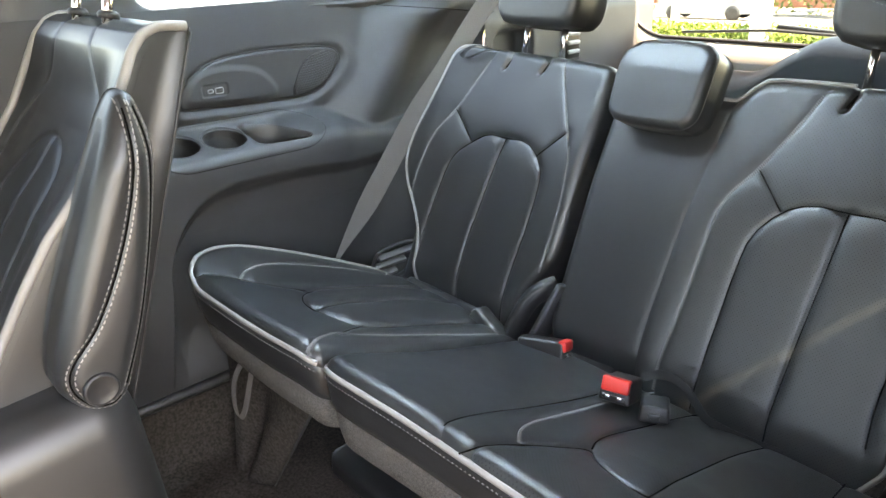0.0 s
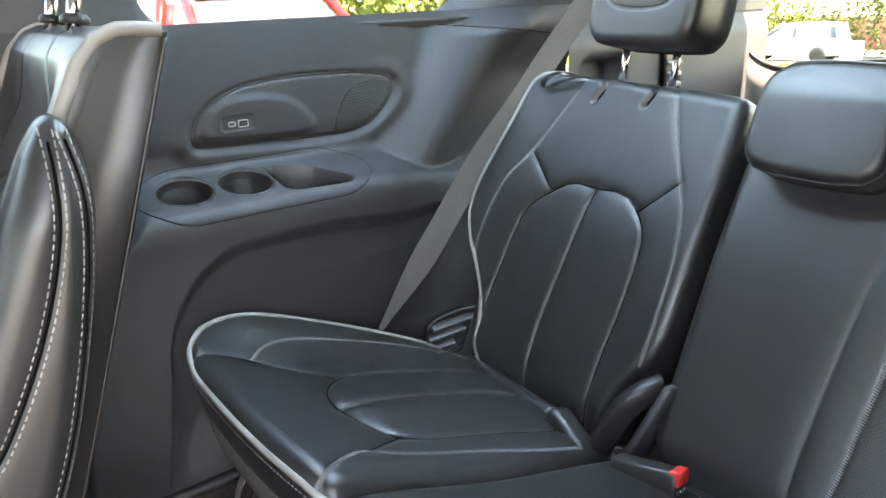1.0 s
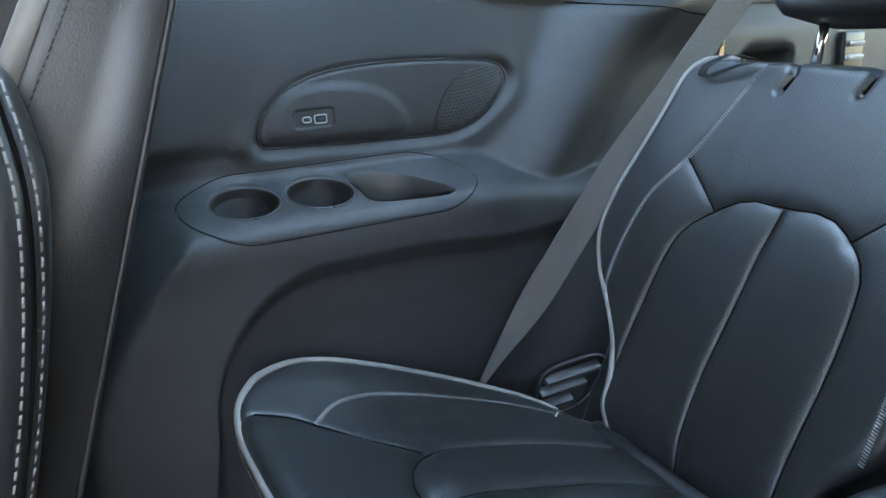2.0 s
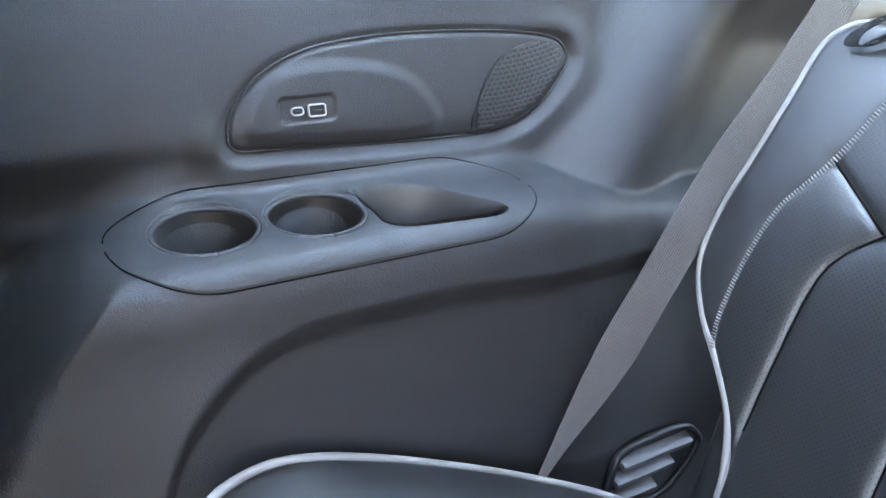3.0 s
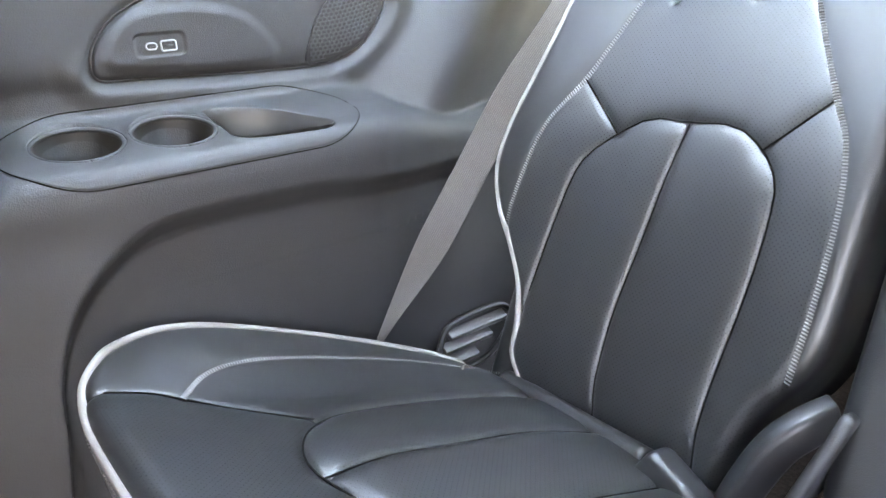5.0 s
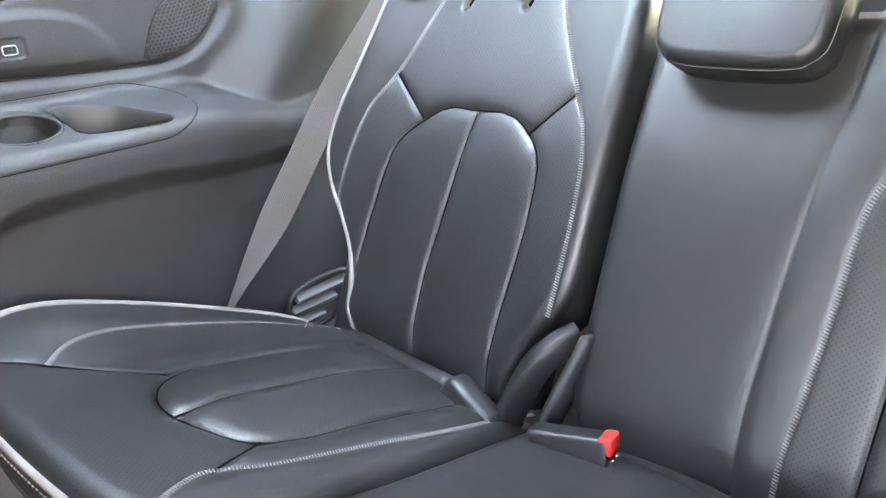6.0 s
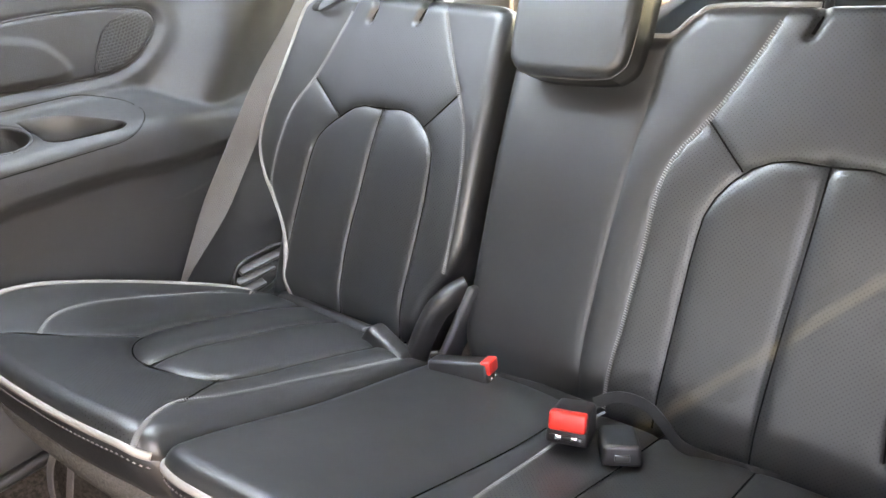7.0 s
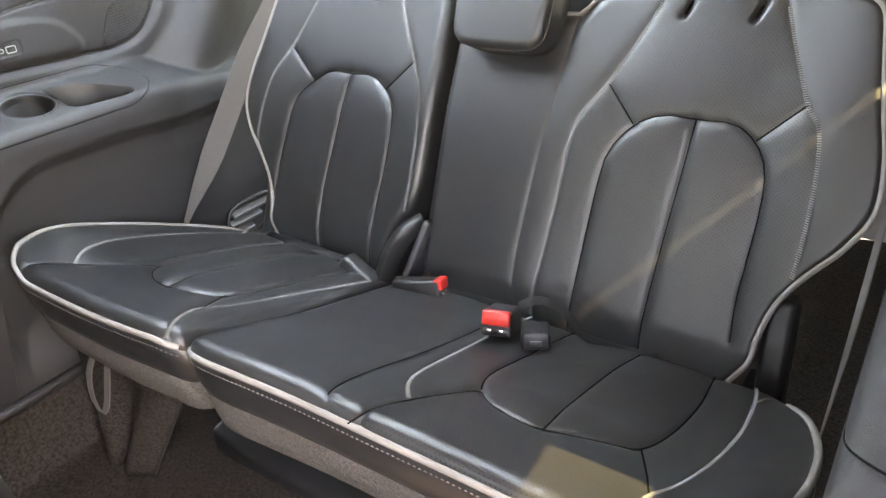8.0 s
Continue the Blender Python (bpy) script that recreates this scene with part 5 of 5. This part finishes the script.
# carpeted flap and box under the seats
def flap():
    xs = np.linspace(-0.53, -0.20, 40)
    ts = np.linspace(0, 1, 20)
    x, t = (a.ravel() for a in np.meshgrid(xs, ts, indexing="ij"))
    z = 0.30 - 0.30 * t
    y = 0.56 + 0.02 * np.sin(x * 30) * t - 0.02 * t
    x = x - 0.20 * t * sstep(-0.53, -0.20, x)
    idx = np.arange(len(x)).reshape(40, 20)
    q = np.stack([idx[:-1, :-1], idx[:-1, 1:], idx[1:, 1:], idx[1:, :-1]], -1).reshape(-1, 4)
    return as_mesh("carpet_flap", np.stack([x, y, z], 1), q[:, ::-1].tolist())


fl = part("carpet_flap", flap(), CARPET)
fl.modifiers.new("thickness", "SOLIDIFY").thickness = 0.006
tagged(fl, "dark carpet flap hanging under the single seat", "carpet flap")
ts = np.linspace(0, 1, 20)
v, f = tube(np.stack([-0.20 - 0.20 * ts, 0.558 - 0.02 * ts + 0.02 * np.sin(-6.0) * ts, 0.30 - 0.30 * ts], 1), 0.004, 8)
part("edge_binding", as_mesh("edge_binding", v, f), DARK_BELT, fl, "bound black edge")
for x0, x1, nm in ((-0.44, -0.13, "folding_frame"), (-0.10, 0.44, "folding_frame")):
    tagged(part(nm, block((x1 - x0, 0.36, 0.05), 0.012, 3, ((x0 + x1) / 2, 0.76, 0.235), Euler((radians(-20), 0, 0)).to_matrix()), PLASTIC), "black folding seat frame under a cushion", "seat frame", "seat frames")
tagged(part("floor_track", block((0.36, 0.14, 0.06), 0.02, 3, (-0.17, 0.70, 0.03)), GLOSS_PLASTIC), "black plastic cover on the carpet under the double seat", "floor cover")


# ---------------------------------------------------------------- second row seat
def captain_seat():
    ob = thing("second_row_seat", (-0.43, 0.1, 0.0), "black leather second row seat with pale piping and a raised armrest", "car seat")
    ca, sa = math.cos(radians(19.3)), math.sin(radians(19.3))
    U0, U1, MID = -0.61, -0.200, -0.43

    def put(u, v, h):
        return np.stack([u, 0.276 + v * sa - h * ca, 0.394 + v * ca + h * sa], -1)

    def rise(v):
        return np.interp(v, [-0.1, 0.0, 0.14, 0.21, 0.26, 0.324, 0.387, 0.436, 0.460, 0.472, 0.478, 0.482], [0.20, 0.185, 0.152, 0.1315, 0.109, 0.088, 0.077, 0.069, 0.058, 0.044, 0.026, 0.006])

    def lift(u, v):
        return rise(v) - 0.022 * sstep(0.21, 0.12, np.abs(u - MID)) * sstep(0.46, 0.36, v)

    s1 = spline([(-0.365, 0.475), (-0.335, 0.40), (-0.285, 0.33), (-0.272, 0.25), (-0.265, -0.02)])
    s1b = spline([(2 * MID - x, y) for x, y in [(-0.365, 0.475), (-0.335, 0.40), (-0.285, 0.33), (-0.272, 0.25), (-0.265, -0.02)]])
    hexa = soften([(-0.345, -0.02), (-0.335, 0.20), (-0.355, 0.27), (-0.395, 0.305), (-0.465, 0.305), (-0.505, 0.27), (-0.525, 0.20), (-0.515, -0.02)], 2)
    mid_line = np.array([(-0.43, 0.30), (-0.43, -0.02)])
    sides = ([(U0, -0.06), (U1, -0.06)], spline([(U1, -0.06), (U1, 0.2), (U1 - 0.002, 0.40), (U1 - 0.010, 0.482)]), spline([(U0 + 0.01, 0.482), (MID, 0.484), (U1 - 0.010, 0.482)]),
             spline([(U0, -0.06), (U0, 0.2), (U0 + 0.002, 0.40), (U0 + 0.010, 0.482)]))
    perf = [np.concatenate([hexa])]
    me, _ = pad("backrest", sides, put, lift, 0.007, 0.05, [seam(s1, 0.003, 0.002), seam(s1b, 0.003, 0.002), seam(hexa, 0.004, 0.004), seam(mid_line, 0.004, 0.004)], (150, 190), perf, 0.0)
    back = part("backrest", me, LEATHER, ob)
    stitches("stitching", (s1, s1b), put, flush(lift, 0.003), back, THREAD, 0.004, 0.002, 0.0012)
    for u in (U1, U0):
        c = np.stack([np.full(120, u), np.linspace(-0.05, 0.4815, 120)], 1)
        c[:, 0] -= np.sign(u - MID) * 0.010 * sstep(0.40, 0.482, c[:, 1])
        p = put(c[:, 0], c[:, 1], rise(c[:, 1]) - 0.004)
        v, f = tube(p, 0.0062, 12)
        part("piping", as_mesh("piping", v, f), PIPING, back, "pale grey leather piping")
        q = put(c[:, 0] + np.sign(u - MID) * 0.0008, c[:, 1], np.maximum(rise(c[:, 1]) - 0.018, 0.004))
        verts, faces = [], []
        for i in range(0, len(q) - 1):
            d = q[i + 1] - q[i]
            a, b = q[i] + d * 0.15, q[i] + d * 0.75
            w = np.array((0, 0.0008, 0.0004))
            base = len(verts)
            o = np.array((np.sign(u - MID) * 0.0008, 0, 0))
            verts += [a - w, a + w, b + w, b - w, (a + b) / 2 + o]
            faces += [(base, base + 1, base + 4), (base + 1, base + 2, base + 4), (base + 2, base + 3, base + 4), (base + 3, base, base + 4)]
        st = part("seam_thread", as_mesh("seam_thread", verts, faces), DARK_THREAD, back)
        st["kind"] = "stuff"
    # edge of the back shell
    for u in (U1 + 0.0, U0):
        c = put(np.full(40, u), np.linspace(-0.06, 0.476, 40), np.full(40, 0.002))
        v, f = tube(c, 0.0022, 8)
        part("shell_edge", as_mesh("shell_edge", v, f), PLASTIC, back, "black edge of the back shell")
    shell = block((U1 - U0 - 0.02, 0.03, 0.53), 0.012, 3, ((U0 + U1) / 2, 0.276 + 0.21 * sa - 0.012, 0.394 + 0.21 * ca + 0.004), Euler((radians(-19.3), 0, 0)).to_matrix())
    part("back_shell", shell, PLASTIC, back, "black plastic back shell")
    # raised armrest on the inboard side
    bottom = spline([(0.187, 0.530), (0.187, 0.508), (0.209, 0.480), (0.236, 0.472), (0.254, 0.480)])
    right = spline([(0.254, 0.480), (0.263, 0.492), (0.296, 0.564), (0.326, 0.655), (0.344, 0.732), (0.343, 0.767)])
    top = spline([(0.302, 0.768), (0.317, 0.787), (0.328, 0.792), (0.338, 0.786), (0.343, 0.767)])
    left = spline([(0.187, 0.530), (0.196, 0.560), (0.217, 0.608), (0.258, 0.688), (0.302, 0.768)])

    def arm_put(u, v, h):
        return np.stack([h, u, 0.79 - 1.13 * (0.79 - v)], -1)

    def arm_lift(u, v):
        return -0.128 - 0.018 * sstep(0.72, 0.80, v) + 0.0 * u

    g1 = spline([(0.321, 0.786), (0.313, 0.721), (0.285, 0.648), (0.243, 0.578), (0.206, 0.540), (0.198, 0.515), (0.212, 0.490), (0.236, 0.481), (0.254, 0.491)])
    g2 = spline([(0.331, 0.785), (0.335, 0.735), (0.319, 0.655), (0.289, 0.565), (0.254, 0.491)])
    me, _ = pad("armrest", (bottom, right, top, left), arm_put, arm_lift, 0.026, 0.05, [seam(g1, 0.0025, 0.0030), seam(g2, 0.0025, 0.0030)], (110, 220), None, -0.198)
    arm = part("armrest", me, LEATHER, ob, "black leather armrest folded upright with double stitching")
    rows = [shifted(respace(g, 120), k) for g in (g1, g2) for k in (0.0042, -0.0042)]
    dist_edge = np.concatenate([bottom, right[1:], top[::-1][1:], left[::-1][1:]])

    def arm_height(u, v):
        d = np.minimum(away(np.stack([u, v], 1), dist_edge), 0.026)
        return arm_lift(u, v) - (0.026 - np.sqrt(np.maximum(0.026 ** 2 - (0.026 - d) ** 2, 0))) - 0.0012

    stitches("stitching", rows, arm_put, arm_height, arm, PIPING, 0.0050, 0.0020, 0.0013)
    # near-black cords stand in for the shade in the armrest's seams
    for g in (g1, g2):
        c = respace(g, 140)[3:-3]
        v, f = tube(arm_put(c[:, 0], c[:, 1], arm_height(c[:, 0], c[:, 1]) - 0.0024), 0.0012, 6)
        part("seam", as_mesh("seam", v, f), CREASE_SHADE, arm)
    disc = lathe([(0.0205, -0.012), (0.0205, 0.001), (0.0190, 0.0032), (0.0165, 0.0036), (0.0150, 0.0026), (0.004, 0.0032)], 36, Matrix.Translation((-0.1265, 0.226, 0.470)) @ Euler((0, radians(90), 0)).to_matrix().to_4x4())
    part("pivot_cap", disc, PLASTIC, arm, "round black pivot cap")
    # cushion
    cu = block((0.54, 0.50, 0.26), 0.055, 6, (-0.385, 0.025, 0.315), Euler((radians(4), 0, 0)).to_matrix(), (0.96, 1.0))
    part("cushion", cu, LEATHER, ob)
    part("base", block((0.44, 0.40, 0.20), 0.02, 3, (-0.43, 0.05, 0.10)), PLASTIC, ob, "black seat base")
    # head restraint posts and restraint
    for px in (-0.360, -0.490):
        v, f = tube([(px, 0.385, 0.83), (px, 0.402, 0.91)], 0.0068, 14)
        part("headrest_post", as_mesh("headrest_post", v, f), CHROME, ob, "chromed post")
        sl = lathe([(0.014, 0.0), (0.014, 0.006), (0.010, 0.010), (0.0072, 0.010)], 20, Matrix.Translation((px, 0.392, 0.856)) @ Euler((radians(-10), 0, 0)).to_matrix().to_4x4())
        part("post_sleeve", sl, PLASTIC, ob)
    hr = block((0.25, 0.09, 0.18), 0.03, 5, (-0.425, 0.415, 0.995), Euler((radians(-12), 0, 0)).to_matrix())
    part("headrest", hr, LEATHER, ob)
    ob.location = (-0.48, 0.13, -0.02)


captain_seat()


# ---------------------------------------------------------------- outside
def foliage(name, dark, light):
    m = material(name, dark, 0.55)
    b = m.node_tree.nodes["Principled BSDF"]
    g = m.node_tree.nodes.new("ShaderNodeNewGeometry")
    wire(m, ramp(m, g.outputs["Random Per Island"], dark, light, 0.0, 1.0), b.inputs["Base Color"])
    b.inputs["Transmission Weight"].default_value = 0.0
    return m


ASPHALT = textured("worn_asphalt", (0.075, 0.073, 0.071), (0.115, 0.112, 0.108), (0.8, 0.95), 0.6, 40, 0.5, 0.01)
GRASS = textured("grass", (0.07, 0.11, 0.025), (0.11, 0.16, 0.04), (0.8, 0.95), 3, 60, 0.8, 0.02)
LEAF = foliage("leaves", (0.045, 0.075, 0.012), (0.16, 0.19, 0.035))
HEDGE_LEAF = foliage("hedge_leaves", (0.06, 0.11, 0.012), (0.17, 0.22, 0.03))
BARK = textured("bark", (0.16, 0.13, 0.10), (0.26, 0.22, 0.18), (0.8, 0.95), 3, 40, 0.8, 0.01)
BRICK = textured("far_brick", (0.24, 0.10, 0.07), (0.32, 0.16, 0.11), (0.8, 0.9), 2, 30, 0.4, 0.01)
RED_PAINT = textured("red_car_paint", (0.50, 0.015, 0.012), (0.56, 0.02, 0.016), (0.18, 0.25), 2, 200, 0.02, 0.0005)
GREY_PAINT = textured("grey_car_paint", (0.18, 0.19, 0.20), (0.22, 0.23, 0.24), (0.2, 0.3), 2, 200, 0.02, 0.0005, metal=0.3)
CAR_GLASS = textured("dark_car_glass", (0.06, 0.07, 0.08), (0.09, 0.10, 0.11), (0.05, 0.1), 1, 100, 0.02, 0.0005)
POST_WHITE = textured("white_paint", (0.72, 0.72, 0.70), (0.8, 0.8, 0.78), (0.5, 0.6), 1, 60, 0.1, 0.002)
SLOPE = 0.061


def ground_z(y):
    return -0.55 - SLOPE * (y - 1.0)


gx, gy = np.meshgrid(np.linspace(-600, 600, 61), np.linspace(-600, 600, 61))
gz = ground_z(np.clip(gy, -60, 1e9))
idx = np.arange(61 * 61).reshape(61, 61)
q = np.stack([idx[:-1, :-1], idx[:-1, 1:], idx[1:, 1:], idx[1:, :-1]], -1).reshape(-1, 4)
tagged(part("ground", as_mesh("ground", np.stack([gx.ravel(), gy.ravel(), gz.ravel()], 1), q.tolist()), ASPHALT), "pale sunlit asphalt of a car park", "ground", kind="structure")


def leaf_cloud(rng, centres, radii, count, size):
    """Many small two-sided leaf tufts scattered in ellipsoids."""
    pick = rng.integers(0, len(centres), count)
    unit = lambda v: v / np.linalg.norm(v, axis=1)[:, None]
    p = centres[pick] + unit(rng.normal(size=(count, 3))) * radii[pick] * rng.uniform(0.45, 1.0, (count, 1)) ** 0.5
    a = unit(rng.normal(size=(count, 3)))
    b = unit(np.cross(a, rng.normal(size=(count, 3))))
    s = size * rng.uniform(0.6, 1.4, (count, 1))
    verts = np.stack([p - a * s, p + b * s * 0.5, p + a * s, p - b * s * 0.5], 1).reshape(-1, 3)
    faces = np.arange(count * 4).reshape(-1, 4)
    return as_mesh("leaves", verts, faces, False)


def hedge(x0, x1, y, h, seed):
    rng = np.random.default_rng(seed)
    n = int((x1 - x0) / 0.25)
    c = np.stack([np.linspace(x0, x1, n), np.full(n, y), np.full(n, ground_z(y) + h * 0.55)], 1)
    r = np.tile((0.28, 0.35, h * 0.48), (n, 1))
    ob = part("hedge", leaf_cloud(rng, c, r, int(5200 * (x1 - x0) / 8), 0.06), HEDGE_LEAF)
    return tagged(ob, "clipped bright green hedge along the car park", "hedge", kind="stuff")


hedge(-17.5, -8.75, 19.3, 0.52, 1)
hedge(-8.05, 3.0, 19.3, 0.52, 2)
def shrubs(line, h, count, seed):
    rng = np.random.default_rng(seed)
    base = respace(line, 40)
    c = np.array([(x + rng.normal(0, 0.5), y + rng.normal(0, 0.5), ground_z(y) + h * rng.uniform(0.2, 0.75)) for x, y in base for _ in range(3)])
    r = np.array([(h * 0.34, h * 0.34, h * 0.30)] * len(c)) * rng.uniform(0.6, 1.2, (len(c), 1))
    return tagged(part("shrubs", leaf_cloud(rng, c, r, count, 0.13), LEAF), "tall sunlit yellow-green shrubs at the car park's edge", "shrub", kind="stuff")


shrubs([(-13.2, 3.0), (-13.5, 6.0), (-14.5, 12.0), (-17.0, 18.0)], 2.6, 14000, 5)
shrubs([(-50.0, 46.0), (-36.0, 44.0), (-24.0, 42.0), (-12.0, 44.0)], 4.5, 14000, 6)
tagged(part("road_verge", block((40, 1.6, 0.10), 0.03, 2, (-8, 20.8, ground_z(20.8) + 0.02)), GRASS), "mown grass verge behind the hedge", "verge", kind="structure")


def tree(x, y, h, spread, seed, trunk=0.16):
    rng = np.random.default_rng(seed)
    z0 = ground_z(y)
    ob = thing("tree", (x, y, z0), "leafy tree in yellow-green sunlit foliage", "tree", "trees")
    lines = [(np.array([(x, y, z0 - 0.1), (x + 0.1, y, z0 + h * 0.3), (x + rng.uniform(-0.3, 0.3), y, z0 + h * 0.75)]), trunk)]
    tips = []
    for _ in range(7):
        a = rng.uniform(0, 6.28)
        r = spread * rng.uniform(0.4, 0.8)
        s = np.array((x + 0.1, y, z0 + h * rng.uniform(0.28, 0.5)))
        e = s + np.array((r * math.cos(a), r * math.sin(a), h * rng.uniform(0.15, 0.35)))
        lines.append((np.array([s, (s + e) / 2 + (0, 0, 0.2), e]), trunk * 0.4))
        tips.append(e)
    for i, (l, r) in enumerate(lines):
        v, f = tube(spline(l, 6), r, 8)
        part("trunk" if i == 0 else "limb", as_mesh("limb", v, f), BARK, ob)
    c = np.array(tips + [(x, y, z0 + h * 0.75), (x, y, z0 + h * 0.9)] + [(x + rng.uniform(-1, 1) * spread, y + rng.uniform(-1, 1) * spread, z0 + h * rng.uniform(0.45, 0.85)) for _ in range(10)])
    rad = np.array([(spread * rng.uniform(0.25, 0.45),) * 3 for _ in c])
    cr = part("crown", leaf_cloud(rng, c, rad, 2600, 0.16 + 0.02 * spread), LEAF, ob)
    return ob


for k, (x, y, h, sp) in enumerate([(-22, 34, 9, 3.5), (-30, 38, 10, 4), (-14, 40, 8.5, 3.4), (-38, 36, 9.5, 4.2), (-8, 42, 9, 3.6), (-26, 46, 10, 4), (-18, 50, 9, 4), (-46, 44, 10, 4.5),
                                   (-27, 14, 9, 3.6), (-30, 22, 9, 4), (-2, 46, 9, 3.8), (-34, 52, 11, 4.5)]):
    tree(x, y, h, sp, 20 + k)

wall_b = part("far_wall", block((120, 0.5, 2.4), 0.05, 2, (-30, 60, ground_z(60) + 1.2)), BRICK)
tagged(wall_b, "long low brick wall across the road", "wall", kind="structure")
for k, (x, y) in enumerate([(-8.4, 19.2), (-15.0, 26.0), (-21.0, 28.0)]):
    h = 1.1 if k == 0 else 7.0
    ob = part("street_post", lathe([(0.16 if k else 0.25, -0.2), (0.15 if k else 0.25, h * 0.5), (0.11 if k else 0.25, h)], 16, Matrix.Translation((x, y, ground_z(y)))), POST_WHITE)
    tagged(ob, "white painted post beside the hedge" if k == 0 else "tall white lamp post", "post")


def car(x, y, turn, paint, label, scale=1.0):
    """A parked car: lower body, glasshouse, wheels; its nose points along its own +x."""
    ob = thing("parked_car", (x, y, ground_z(y)), label, "car", "parked cars")
    m = Matrix.Translation((x, y, ground_z(y))) @ Euler((0, 0, radians(turn))).to_matrix().to_4x4() @ Matrix.Scale(scale, 4)

    def loft(name, prof, half, mat, parent, tuck=0.0):
        prof = np.array(prof)
        n = len(prof)
        verts, faces = [], []
        for s, k in ((-1, 1.0), (-0.9, 0.0), (0.9, 0.0), (1, 1.0)):
            for px, pz in prof:
                verts.append(m @ Vector((px * (1 - 0.015 * k), s * (half - tuck * max(0, pz - 0.9)), pz - 0.02 * k)))
        for a in range(3):
            for k in range(n):
                k2 = (k + 1) % n
                faces.append((a * n + k, (a + 1) * n + k, (a + 1) * n + k2, a * n + k2))
        faces += [list(range(n)), list(range(3 * n, 4 * n))[::-1]]
        return part(name, as_mesh(name, [tuple(v) for v in verts], faces, False), mat, parent)

    body = loft("body", [(-2.2, 0.35), (2.15, 0.30), (2.25, 0.55), (2.15, 0.88), (1.05, 1.08), (-2.15, 1.08), (-2.28, 0.70)], 0.90, paint, ob)
    loft("roof", [(-1.95, 1.58), (0.15, 1.58), (0.30, 1.64), (-0.4, 1.70), (-1.5, 1.69), (-2.05, 1.62)], 0.80, paint, ob, 0.25)
    loft("windows", [(-2.12, 1.07), (1.02, 1.07), (0.25, 1.60), (-1.98, 1.60)], 0.86, CAR_GLASS, ob, 0.25)
    for s in (-1, 1):
        for a, b in (((1.04, 1.06), (0.28, 1.62)), ((-0.4, 1.06), (-0.45, 1.62)), ((-2.1, 1.06), (-1.95, 1.62))):
            p = [m @ Vector((a[0], s * 0.85, a[1])), m @ Vector((b[0], s * 0.72, b[1]))]
            v, f = tube([tuple(q) for q in p], 0.05, 8)
            part("pillar", as_mesh("pillar", v, f), paint, ob)
        for wx in (-1.4, 1.35):
            w = lathe([(0.20, -0.11), (0.33, -0.10), (0.35, -0.05), (0.35, 0.05), (0.33, 0.10), (0.20, 0.11)], 24, m @ Matrix.Translation((wx, s * 0.80, 0.35)) @ Euler((radians(90), 0, 0)).to_matrix().to_4x4())
            part("wheel", w, GLOSS_PLASTIC, ob)
    return ob


sun_mask_door()
car(-6.9, 3.2, 0, RED_PAINT, "red parked car seen through the side window")
car(-24, 47, 20, RED_PAINT, "red parked car across the road")
car(-17.5, 33, 190, GREY_PAINT, "grey parked car behind the hedge")
car(-30, 40, 10, POST_WHITE, "white parked car across the road")
